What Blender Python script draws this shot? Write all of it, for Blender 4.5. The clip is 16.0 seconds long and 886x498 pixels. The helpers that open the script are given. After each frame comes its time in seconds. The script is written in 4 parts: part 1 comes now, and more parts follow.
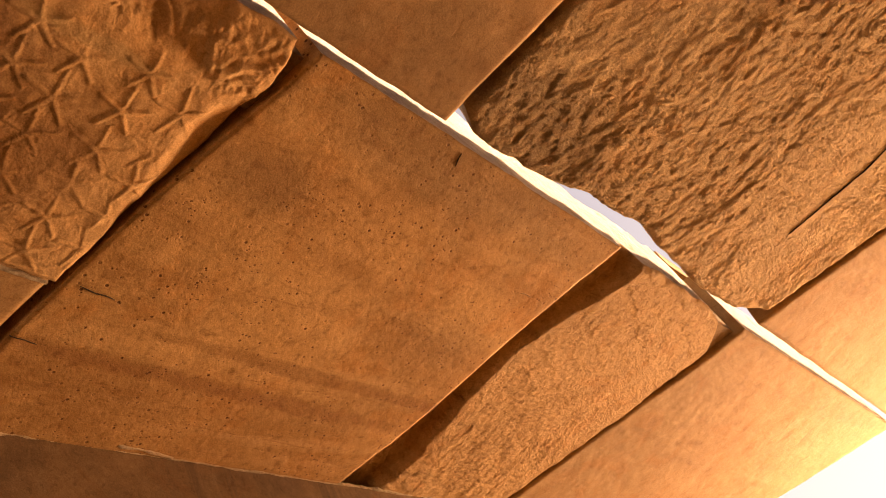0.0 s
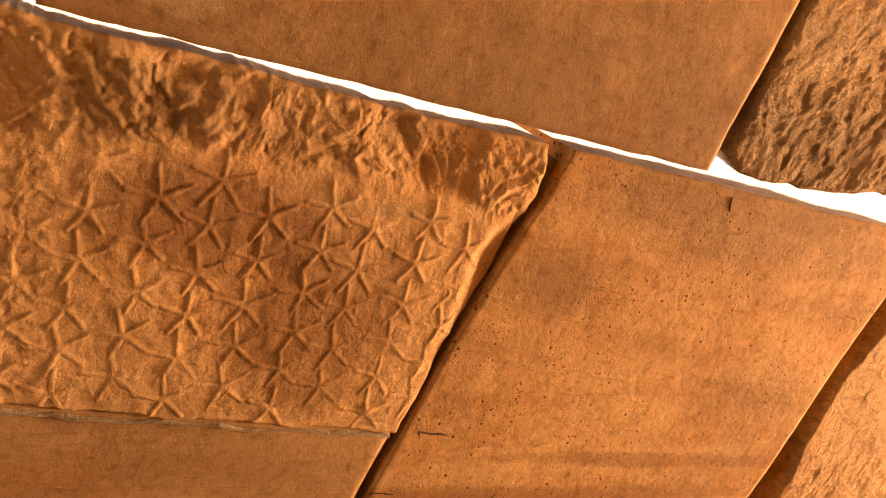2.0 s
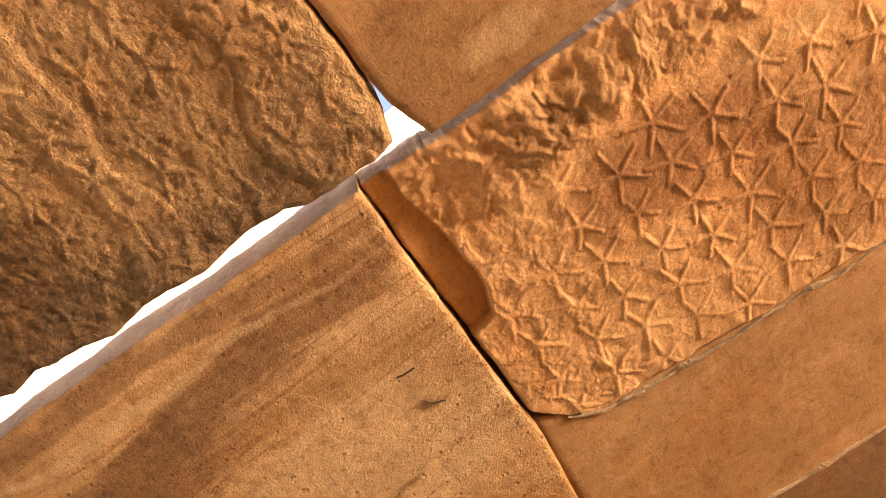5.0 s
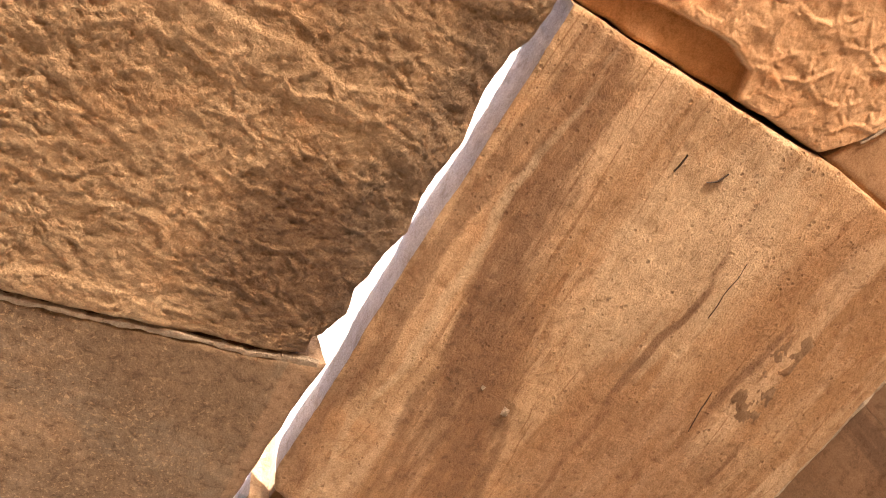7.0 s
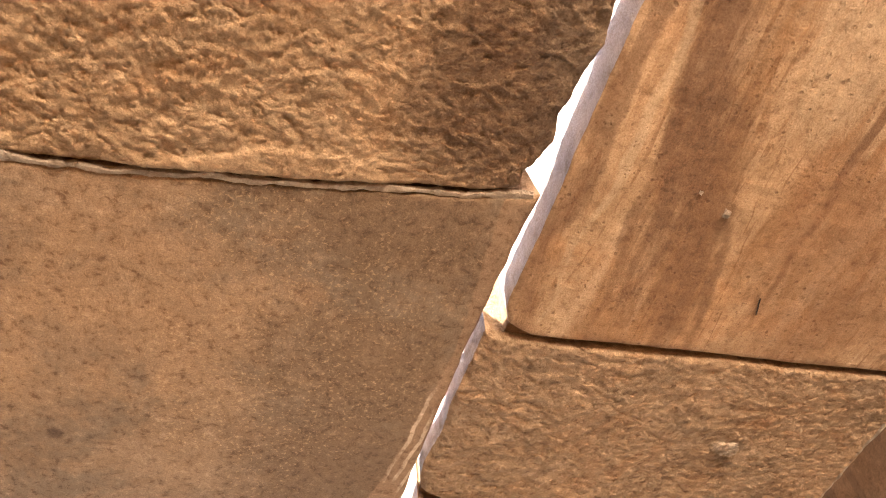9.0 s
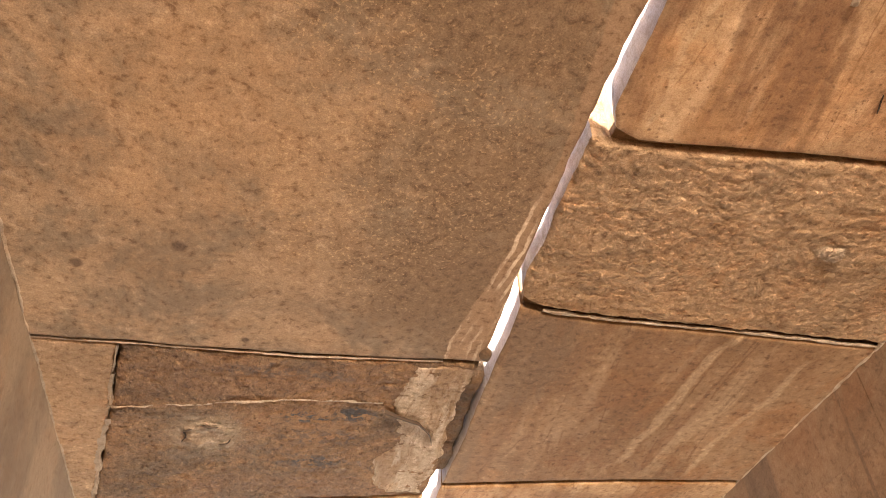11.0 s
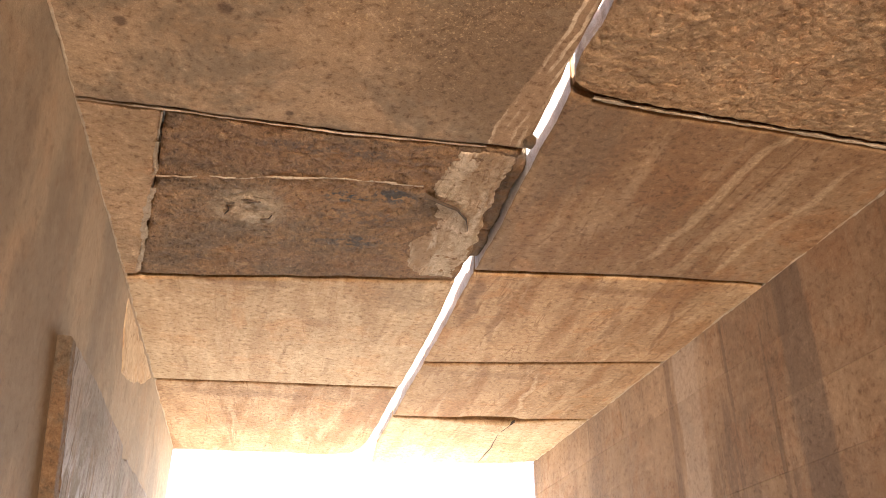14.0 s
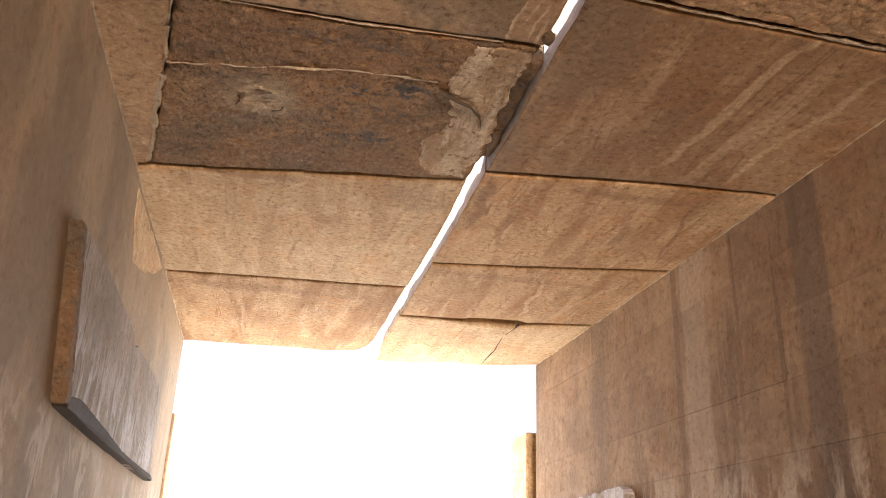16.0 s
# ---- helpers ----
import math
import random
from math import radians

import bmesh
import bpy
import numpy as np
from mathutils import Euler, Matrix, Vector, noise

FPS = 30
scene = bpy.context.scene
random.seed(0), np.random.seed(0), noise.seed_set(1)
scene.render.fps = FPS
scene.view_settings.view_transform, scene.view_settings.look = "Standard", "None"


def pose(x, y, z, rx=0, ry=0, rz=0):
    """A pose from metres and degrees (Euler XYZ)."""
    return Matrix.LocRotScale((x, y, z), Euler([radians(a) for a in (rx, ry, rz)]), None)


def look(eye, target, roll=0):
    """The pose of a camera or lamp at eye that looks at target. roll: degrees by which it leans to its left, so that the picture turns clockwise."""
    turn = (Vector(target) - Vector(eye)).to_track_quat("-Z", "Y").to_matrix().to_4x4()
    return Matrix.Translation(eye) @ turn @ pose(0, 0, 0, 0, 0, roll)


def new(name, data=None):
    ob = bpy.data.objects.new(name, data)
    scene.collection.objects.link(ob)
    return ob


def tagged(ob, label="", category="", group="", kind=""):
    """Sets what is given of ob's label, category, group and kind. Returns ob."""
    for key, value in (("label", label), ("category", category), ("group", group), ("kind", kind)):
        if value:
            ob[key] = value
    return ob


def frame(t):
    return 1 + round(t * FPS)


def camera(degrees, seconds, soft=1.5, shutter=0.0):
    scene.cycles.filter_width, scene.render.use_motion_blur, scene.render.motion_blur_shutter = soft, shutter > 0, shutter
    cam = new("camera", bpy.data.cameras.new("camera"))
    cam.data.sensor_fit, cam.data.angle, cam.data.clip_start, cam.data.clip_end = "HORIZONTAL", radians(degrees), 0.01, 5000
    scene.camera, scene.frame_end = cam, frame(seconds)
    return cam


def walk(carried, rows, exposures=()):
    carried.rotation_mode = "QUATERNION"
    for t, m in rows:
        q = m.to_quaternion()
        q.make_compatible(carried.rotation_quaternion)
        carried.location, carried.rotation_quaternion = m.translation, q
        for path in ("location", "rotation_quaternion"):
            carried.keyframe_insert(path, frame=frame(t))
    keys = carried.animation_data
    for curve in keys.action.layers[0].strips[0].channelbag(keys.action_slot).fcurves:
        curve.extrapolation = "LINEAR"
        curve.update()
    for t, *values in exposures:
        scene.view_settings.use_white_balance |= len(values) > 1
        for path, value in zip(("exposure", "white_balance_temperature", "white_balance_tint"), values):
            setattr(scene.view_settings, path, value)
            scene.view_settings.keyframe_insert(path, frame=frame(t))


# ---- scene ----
cam = camera(55.7, 16.0, soft=0.88)
PATH = [
    (0, (1.848, -0.944, 1.472), (2.351, -2.379, 2.771), -35.3),
    (0.5, (1.846, -0.922, 1.502), (2.43, -2.24, 2.887), -36.0),
    (1, (1.856, -0.873, 1.536), (2.487, -2.084, 2.998), -37.3),
    (1.5, (1.862, -0.805, 1.573), (2.501, -1.91, 3.113), -39.6),
    (2, (1.892, -0.738, 1.605), (2.523, -1.729, 3.224), -42.7),
    (2.5, (1.886, -0.714, 1.607), (2.513, -1.608, 3.283), -45.0),
    (3, (1.853, -0.747, 1.607), (2.508, -1.476, 3.351), -44.2),
    (3.5, (1.8, -0.802, 1.601), (2.507, -1.298, 3.405), -40.4),
    (3.7, (1.759, -0.866, 1.574), (2.49, -1.232, 3.399), -36.6),
    (5.8, (1.486, -0.893, 1.687), (2.324, -0.473, 3.454), -21.6),
    (6, (1.48, -0.84, 1.676), (2.291, -0.365, 3.441), -20.7),
    (6.5, (1.428, -0.748, 1.676), (2.216, -0.139, 3.41), -18.8),
    (7, (1.392, -0.685, 1.666), (2.147, 0.047, 3.367), -17.7),
    (7.5, (1.36, -0.65, 1.66), (2.05, 0.2, 3.334), -16.1),
    (8, (1.341, -0.624, 1.653), (1.955, 0.347, 3.291), -13.6),
    (8.5, (1.297, -0.588, 1.642), (1.848, 0.483, 3.239), -11.3),
    (9, (1.261, -0.559, 1.632), (1.761, 0.595, 3.187), -9.2),
    (9.5, (1.24, -0.527, 1.622), (1.702, 0.715, 3.12), -7.9),
    (10, (1.222, -0.505, 1.615), (1.645, 0.829, 3.043), -6.8),
    (10.2, (1.209, -0.495, 1.609), (1.612, 0.874, 3.009), -6.2),
    (12.3, (1.078, -0.379, 1.492), (1.458, 1.218, 2.635), -2.7),
    (12.5, (1.079, -0.37, 1.496), (1.459, 1.247, 2.61), -2.3),
    (13, (1.063, -0.35, 1.488), (1.44, 1.31, 2.537), -1.5),
    (13.5, (1.061, -0.332, 1.485), (1.434, 1.367, 2.471), -0.7),
    (14, (1.062, -0.331, 1.474), (1.432, 1.402, 2.402), 0.1),
    (14.5, (1.062, -0.324, 1.464), (1.436, 1.436, 2.338), 0.8),
    (15, (1.064, -0.321, 1.452), (1.438, 1.463, 2.277), 1.3),
    (15.5, (1.066, -0.306, 1.443), (1.439, 1.499, 2.219), 1.8),
    (16, (1.065, -0.295, 1.432), (1.436, 1.531, 2.159), 2.3),
]
# stops, kelvin and tint of the picture along the way
LOOKS = [(0.0, 1.6, 13000, 30), (0.6, 1.88, 12800, 30), (2.0, 2.34, 12000, 28), (3.5, 2.62, 12200, 27), (6.0, 3.27, 6000, 10), (9.0, 3.42, 6050, 11), (12.5, 3.49, 6050, 8), (14.0, 3.22, 5950, 8), (15.5, 2.60, 5950, 9), (16.0, 2.72, 5950, 9)]
walk(cam, [(t, look(eye, target, roll)) for t, eye, target, roll in PATH], LOOKS)

# ---- light ----
SUN_UP, SUN_FROM = 33.0, 230.0      # elevation, and compass turn from +y towards +x
world = bpy.data.worlds.new("sky")
scene.world = world
world.use_nodes = True
wt = world.node_tree
sky = wt.nodes.new("ShaderNodeTexSky")
sky.sky_type, sky.sun_disc = "NISHITA", False
sky.sun_elevation, sky.sun_rotation = radians(SUN_UP), radians(SUN_FROM)
sky.dust_density = 2.0
bg = wt.nodes["Background"]
bg.inputs["Strength"].default_value = 0.085
wt.links.new(sky.outputs[0], bg.inputs["Color"])
sun = new("sun", bpy.data.lights.new("sun", "SUN"))
sun.data.energy, sun.data.angle, sun.data.color = 5.0, radians(0.5), (1.0, 0.95, 0.89)
a, e = radians(SUN_FROM), radians(SUN_UP)
sun.matrix_world = look((40 * math.sin(a) * math.cos(e), 40 * math.cos(a) * math.cos(e), 40 * math.sin(e)), (0, 0, 0))

glow = new("north_daylight", bpy.data.lights.new("north_daylight", "AREA"))
glow.data.shape, glow.data.size, glow.data.size_y = "RECTANGLE", 4.3, 3.9
glow.data.energy, glow.data.color = 72.0, (1.0, 0.95, 0.88)
glow.matrix_world = look((2.2, 10.75, 2.0), (2.2, 0, 2.0))

south_glow = new("south_daylight", bpy.data.lights.new("south_daylight", "AREA"))
south_glow.data.shape, south_glow.data.size, south_glow.data.size_y = "RECTANGLE", 4.4, 3.4
south_glow.data.energy, south_glow.data.color = 1230.0, (1.0, 0.80, 0.63)
south_glow.matrix_world = look((2.2, -16.0, 1.75), (2.2, 0, 1.9))

H = 4.0      # ceiling height
SOUTH, NORTH = -10.6, 10.0

# ---- noise on arrays ----
TAB = np.random.RandomState(7).rand(256, 256)


def vnoise(x, y, seed=0):
    x, y = x + seed * 17.31, y + seed * 9.73
    xi, yi = np.floor(x).astype(int), np.floor(y).astype(int)
    fx, fy = x - xi, y - yi
    fx, fy = fx * fx * (3 - 2 * fx), fy * fy * (3 - 2 * fy)
    g = lambda i, j: TAB[(xi + i) % 256, (yi + j) % 256]
    return (g(0, 0) * (1 - fx) + g(1, 0) * fx) * (1 - fy) + (g(0, 1) * (1 - fx) + g(1, 1) * fx) * fy


def fbm(x, y, size, seed=0, octaves=5, gain=0.5):
    """Layered noise round 0, about -1 to 1, with features of the given size in metres."""
    total, amp, norm = 0, 1.0, 0.0
    for o in range(octaves):
        c, s = math.cos(o * 1.1), math.sin(o * 1.1)
        k = 2 ** o / size
        total = total + amp * (2 * vnoise((x * c - y * s) * k, (x * s + y * c) * k, seed + o * 3) - 1)
        norm += amp
        amp *= gain
    return total / norm * 1.6


def ramp(v, lo, hi):
    t = np.clip((v - lo) / (hi - lo), 0, 1)
    return t * t * (3 - 2 * t)


# ---- materials ----
def mat_nodes(name):
    m = bpy.data.materials.new(name)
    m.use_nodes = True
    nt = m.node_tree
    return m, nt, nt.nodes["Principled BSDF"]


class Graph:
    """Short ways to add nodes to one material."""

    def __init__(self, nt):
        self.nt = nt
        self.co = nt.nodes.new("ShaderNodeTexCoord").outputs["Object"]

    def put(self, socket, v):
        if hasattr(v, "is_linked"):
            self.nt.links.new(v, socket)
        else:
            socket.default_value = v

    def mapped(self, scale, turn=(0, 0, 0), shift=(0, 0, 0)):
        n = self.nt.nodes.new("ShaderNodeMapping")
        self.nt.links.new(self.co, n.inputs["Vector"])
        n.inputs["Scale"].default_value, n.inputs["Location"].default_value = scale, shift
        n.inputs["Rotation"].default_value = [radians(t) for t in turn]
        return n.outputs[0]

    def noise(self, scale, detail=6, rough=0.6, vec=None, warp=0.0):
        n = self.nt.nodes.new("ShaderNodeTexNoise")
        self.nt.links.new(vec or self.co, n.inputs["Vector"])
        n.inputs["Scale"].default_value, n.inputs["Detail"].default_value = scale, detail
        n.inputs["Roughness"].default_value, n.inputs["Distortion"].default_value = rough, warp
        return n.outputs["Fac"]

    def cells(self, scale, vec=None):
        n = self.nt.nodes.new("ShaderNodeTexVoronoi")
        self.nt.links.new(vec or self.co, n.inputs["Vector"])
        n.inputs["Scale"].default_value = scale
        return n.outputs["Distance"]

    def step(self, v, lo, hi, out_lo=0.0, out_hi=1.0):
        n = self.nt.nodes.new("ShaderNodeMapRange")
        n.interpolation_type = "SMOOTHSTEP"
        self.put(n.inputs["Value"], v)
        for key, value in (("From Min", lo), ("From Max", hi), ("To Min", out_lo), ("To Max", out_hi)):
            n.inputs[key].default_value = value
        return n.outputs["Result"]

    def maths(self, op, a, b=0.0):
        n = self.nt.nodes.new("ShaderNodeMath")
        n.operation = op
        self.put(n.inputs[0], a), self.put(n.inputs[1], b)
        return n.outputs[0]

    def mix(self, fac, a, b, mode="MIX"):
        n = self.nt.nodes.new("ShaderNodeMix")
        n.data_type, n.blend_type = "RGBA", mode
        self.put(n.inputs[0], fac), self.put(n.inputs[6], a), self.put(n.inputs[7], b)
        return n.outputs[2]

    def bump(self, height, strength, distance, normal=None):
        n = self.nt.nodes.new("ShaderNodeBump")
        n.inputs["Strength"].default_value, n.inputs["Distance"].default_value = strength, distance
        self.nt.links.new(height, n.inputs["Height"])
        if normal:
            self.nt.links.new(normal, n.inputs["Normal"])
        return n.outputs[0]

    def axes(self):
        n = self.nt.nodes.new("ShaderNodeSeparateXYZ")
        self.nt.links.new(self.co, n.inputs[0])
        return n.outputs


def rgb(c, k=1.0):
    return (c[0] * k, c[1] * k, c[2] * k, 1)


def stone(name, base=(0.46, 0.285, 0.15), dark=0.55, bands=0.0, turn=0.0, band_size=5.0, pits=0.0, grain=0.5, blotch=0.6, patina=0.0, weave=0.0, pale=0.35, coarse=0.3, rust=0.33, vary=0.2, contrast=1.0, extra=None):
    """Sandstone: grain, blotches, optional strata, pits, grey patina and chisel lines."""
    m, nt, out = mat_nodes(name)
    g = Graph(nt)
    info = nt.nodes.new("ShaderNodeObjectInfo").outputs["Random"]
    big, mid = g.noise(0.9, 6, 0.6, warp=0.5), g.noise(6.0, 9, 0.68, warp=0.5)
    small, fine = g.noise(24, 7, 0.72, warp=0.3), g.noise(150, 4, 0.7)
    col = g.mix(g.step(big, 0.40, 0.62, 0.0, blotch), rgb(base), rgb((base[0] * dark * 1.08, base[1] * dark, base[2] * dark * 0.88)))
    stain = g.noise(2.3, 8, 0.66, g.mapped((1, 1, 1), shift=(7, 3, 1)), 0.8)
    col = g.mix(g.step(stain, 0.50, 0.64, 0.0, rust), col, rgb((base[0] * 0.98, base[1] * 0.68, base[2] * 0.42)))
    col = g.mix(g.step(mid, 0.51, 0.68, 0.0, pale), col, rgb((base[0] * 1.32, base[1] * 1.38, base[2] * 1.5)))
    col = g.mix(g.step(mid, 0.47, 0.30, 0.0, 0.6), col, rgb((base[0] * 0.55, base[1] * 0.46, base[2] * 0.36)))
    if bands:
        v = g.mapped((band_size, band_size * 0.16, 1), (0, 0, turn))
        b = g.noise(1.0, 5, 0.5, v, 0.7)
        col = g.mix(g.step(b, 0.46, 0.62, 0.0, bands), col, rgb((base[0] * 0.58, base[1] * 0.46, base[2] * 0.34)))
        b2 = g.noise(2.2, 6, 0.55, v, 0.6)
        col = g.mix(g.step(b2, 0.52, 0.66, 0.0, bands * 0.7), col, rgb((base[0] * 1.2, base[1] * 1.3, base[2] * 1.45)))
        col = g.mix(g.step(b2, 0.46, 0.36, 0.0, bands * 0.6), col, rgb((base[0] * 0.62, base[1] * 0.5, base[2] * 0.4)))
        b3 = g.noise(1.3, 4, 0.5, g.mapped((band_size, band_size * 0.12, 1), (0, 0, turn), (4, 2, 0)), 0.9)
        line = g.step(g.maths("ABSOLUTE", g.maths("SUBTRACT", b3, 0.52)), 0.014, 0.003)
        col = g.mix(g.maths("MULTIPLY", line, g.step(mid, 0.42, 0.55, 0.0, bands * 0.75)), col, rgb((base[0] * 0.42, base[1] * 0.30, base[2] * 0.2)))
    if patina:
        p = g.noise(1.5, 10, 0.74, g.mapped((1, 1, 1), shift=(3, 9, 4)), 0.5)
        col = g.mix(g.step(p, 0.43, 0.58, 0.0, patina), col, rgb((0.15, 0.115, 0.075)))
    if extra:
        col = extra(g, col, base)
    # Bump hollows coloured darker and crests lighter, to strengthen the relief's light and shade.
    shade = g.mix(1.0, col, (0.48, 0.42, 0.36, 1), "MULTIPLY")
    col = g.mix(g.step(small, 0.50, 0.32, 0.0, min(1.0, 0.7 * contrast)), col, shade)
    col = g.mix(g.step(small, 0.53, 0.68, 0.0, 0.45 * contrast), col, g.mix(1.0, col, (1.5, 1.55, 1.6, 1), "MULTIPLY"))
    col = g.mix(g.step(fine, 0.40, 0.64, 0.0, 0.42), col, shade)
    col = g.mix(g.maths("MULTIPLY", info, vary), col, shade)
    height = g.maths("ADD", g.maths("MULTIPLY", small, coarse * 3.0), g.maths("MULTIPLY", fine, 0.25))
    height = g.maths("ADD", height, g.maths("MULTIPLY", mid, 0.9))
    if coarse > 0.5:
        height = g.maths("ADD", height, g.maths("MULTIPLY", g.noise(62, 5, 0.7, warp=0.4), coarse * 1.3))
    if pits:
        where = g.step(g.noise(2.0, 3, 0.5, g.mapped((1, 1, 1), shift=(5, 1, 8))), 0.38, 0.52)
        c, c2 = g.cells(24, g.mapped((1, 1, 1), shift=(2, 5, 1))), g.cells(52, g.mapped((1, 0.8, 1), shift=(1, 3, 7)))
        hole = g.maths("MAXIMUM", g.maths("MULTIPLY", g.step(c, 0.22, 0.12), g.step(small, 0.44, 0.54)), g.maths("MULTIPLY", g.step(c2, 0.24, 0.12), g.step(mid, 0.50, 0.58)))
        hole = g.maths("MULTIPLY", hole, where)
        col = g.mix(g.maths("MULTIPLY", hole, pits), col, rgb((base[0] * 0.20, base[1] * 0.13, base[2] * 0.09)))
        height = g.maths("SUBTRACT", height, g.maths("MULTIPLY", hole, 1.2))
    if weave:
        w = g.noise(1.0, 3, 0.5, g.mapped((14, 170, 1), (0, 0, 8)), 0.3)
        where = g.step(g.noise(1.6, 4, 0.6, g.mapped((1, 1, 1), shift=(1, 6, 2))), 0.40, 0.6)
        height = g.maths("ADD", height, g.maths("MULTIPLY", g.maths("MULTIPLY", w, where), weave))
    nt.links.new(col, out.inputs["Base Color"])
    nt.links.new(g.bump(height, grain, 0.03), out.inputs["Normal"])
    out.inputs["Roughness"].default_value = 0.9
    out.inputs["Specular IOR Level"].default_value = 0.2
    return m


def blob(g, cx, cy, rx, ry, ragged=0.7):
    """A patch with a ragged outline on the underside, 0 outside to 1 inside."""
    x, y, z = g.axes()
    dx, dy = g.maths("DIVIDE", g.maths("SUBTRACT", x, cx), rx), g.maths("DIVIDE", g.maths("SUBTRACT", y, cy), ry)
    d = g.maths("ADD", g.maths("MULTIPLY", dx, dx), g.maths("MULTIPLY", dy, dy))
    n = g.maths("MULTIPLY", g.maths("SUBTRACT", g.noise(7.0, 9, 0.75), 0.5), ragged * 6)
    wide = g.maths("MULTIPLY", g.maths("SUBTRACT", g.noise(1.7, 3, 0.5, g.mapped((1, 1, 1), shift=(cy, cx, 3))), 0.5), ragged * 5)
    return g.step(g.maths("ADD", g.maths("ADD", d, n), wide), 1.9, 0.1)


def streak(g, cx, cy, rx, ry, slope=0.0):
    """A long feathered stain that runs along y and leans with the given slope, 0 outside to 1 inside."""
    x, y, z = g.axes()
    dy = g.maths("SUBTRACT", y, cy)
    wob = g.maths("MULTIPLY", g.maths("SUBTRACT", g.noise(1.0, 3, 0.5, g.mapped((0.6, 1.3, 1), shift=(cx, cy, 2))), 0.5), 0.34)
    dx = g.maths("DIVIDE", g.maths("ADD", g.maths("SUBTRACT", g.maths("SUBTRACT", x, cx), g.maths("MULTIPLY", dy, slope)), wob), rx)
    dy = g.maths("DIVIDE", dy, ry)
    d = g.maths("ADD", g.maths("MULTIPLY", dx, dx), g.maths("MULTIPLY", dy, dy))
    n = g.maths("MULTIPLY", g.maths("SUBTRACT", g.noise(1.0, 8, 0.68, g.mapped((16, 2.6, 1), shift=(cy, cx, 1)), 0.4), 0.5), 4.0)
    return g.step(g.maths("ADD", d, n), 1.5, 0.1)


def streaks(*patches):
    """Long stains: (x, y, half width, half length, slope, strength, colour) each."""
    def f(g, col, base):
        for cx, cy, rx, ry, slope, k, c in patches:
            col = g.mix(g.maths("MULTIPLY", streak(g, cx, cy, rx, ry, slope), k), col, rgb(c))
        return col
    return f


def spots(*patches):
    """Stains: (x, y, half width, half length, strength, colour) each."""
    def f(g, col, base):
        for cx, cy, rx, ry, k, c in patches:
            col = g.mix(g.maths("MULTIPLY", blob(g, cx, cy, rx, ry), k), col, rgb(c))
        return col
    return f


def stratum(g, col, base):
    """A darker field flecked with pale grains, and a paler band with thin cream veins that widens northwards along the slit edge."""
    field = g.maths("MAXIMUM", blob(g, 1.85, 2.3, 0.42, 1.1, 0.9), blob(g, 1.75, 1.15, 0.5, 0.3, 0.9))
    col = g.mix(g.maths("MULTIPLY", blob(g, 0.95, 1.7, 0.5, 0.7, 0.9), 0.4), col, rgb((0.46, 0.28, 0.14)))
    col = g.mix(g.maths("MULTIPLY", field, 0.9), col, rgb((0.185, 0.118, 0.062)))
    fleck = g.noise(60, 5, 0.7, g.mapped((1, 1, 1), shift=(6, 2, 3)), 0.4)
    where = g.maths("MULTIPLY", blob(g, 1.6, 1.7, 0.7, 0.9, 0.9), g.step(fleck, 0.53, 0.64))
    col = g.mix(g.maths("MULTIPLY", where, 0.55), col, rgb((0.56, 0.38, 0.20)))
    for cx, cy, size in ((0.72, 2.45, 0.034), (0.28, 2.62, 0.028), (1.02, 3.13, 0.018), (1.72, 3.06, 0.015)):
        col = g.mix(g.maths("MULTIPLY", blob(g, cx, cy, size, size, 0.12), 0.85), col, rgb((0.10, 0.06, 0.032)))
    x, y, z = g.axes()
    wob = g.maths("MULTIPLY", g.maths("SUBTRACT", g.noise(1.0, 5, 0.55, g.mapped((2.0, 2.2, 1)), 0.6), 0.5), 0.10)
    brink = g.maths("ADD", g.step(y, 0.95, 1.5, 2.165, 2.205), g.step(y, 1.7, 3.3, 0.0, -0.17))
    v = g.maths("SUBTRACT", g.maths("ADD", x, wob), brink)
    inside = g.step(v, -0.004, 0.006)
    col = g.mix(g.maths("MULTIPLY", inside, 0.8), col, rgb((0.30, 0.19, 0.105)))
    vein = g.maths("SINE", g.maths("MULTIPLY", v, 125.0))
    broken = g.maths("MULTIPLY", g.step(g.noise(1.4, 5, 0.6, g.mapped((3, 1, 1), shift=(3, 1, 5))), 0.40, 0.52), g.step(y, 1.7, 2.2))
    vein = g.maths("MULTIPLY", g.maths("MULTIPLY", g.step(vein, 0.1, 0.8), broken), inside)
    return g.mix(g.maths("MULTIPLY", vein, 0.9), col, rgb((0.60, 0.46, 0.31)))


UMBER, CREAM = (0.20, 0.105, 0.048), (0.58, 0.43, 0.26)
BROWN, RED = (0.20, 0.115, 0.055), (0.27, 0.125, 0.05)
M_SMOOTH = stone("dressed_sandstone", (0.46, 0.28, 0.145), contrast=0.85, bands=0.25, turn=88, band_size=2.6, weave=0.13, blotch=0.5, grain=0.3, coarse=0.08,
                 extra=spots((2.2, -1.9, 0.35, 2.2, 0.45, BROWN), (2.22, -1.15, 0.05, 0.12, 0.5, CREAM), (1.3, -1.6, 0.4, 0.3, 0.35, BROWN)))
M_PITTED = stone("pitted_sandstone", (0.51, 0.295, 0.135), contrast=0.95, weave=0.06, pits=1.0, bands=0.4, turn=4, band_size=2.0, grain=0.35, coarse=0.15,
                 extra=spots((3.92, -3.4, 0.05, 1.1, 0.7, RED), (3.72, -3.9, 0.035, 0.9, 0.6, RED), (2.5, -3.4, 0.18, 0.9, 0.5, BROWN), (2.9, -2.75, 0.12, 0.25, 0.4, BROWN), (3.3, -4.2, 0.15, 0.3, 0.3, BROWN)))
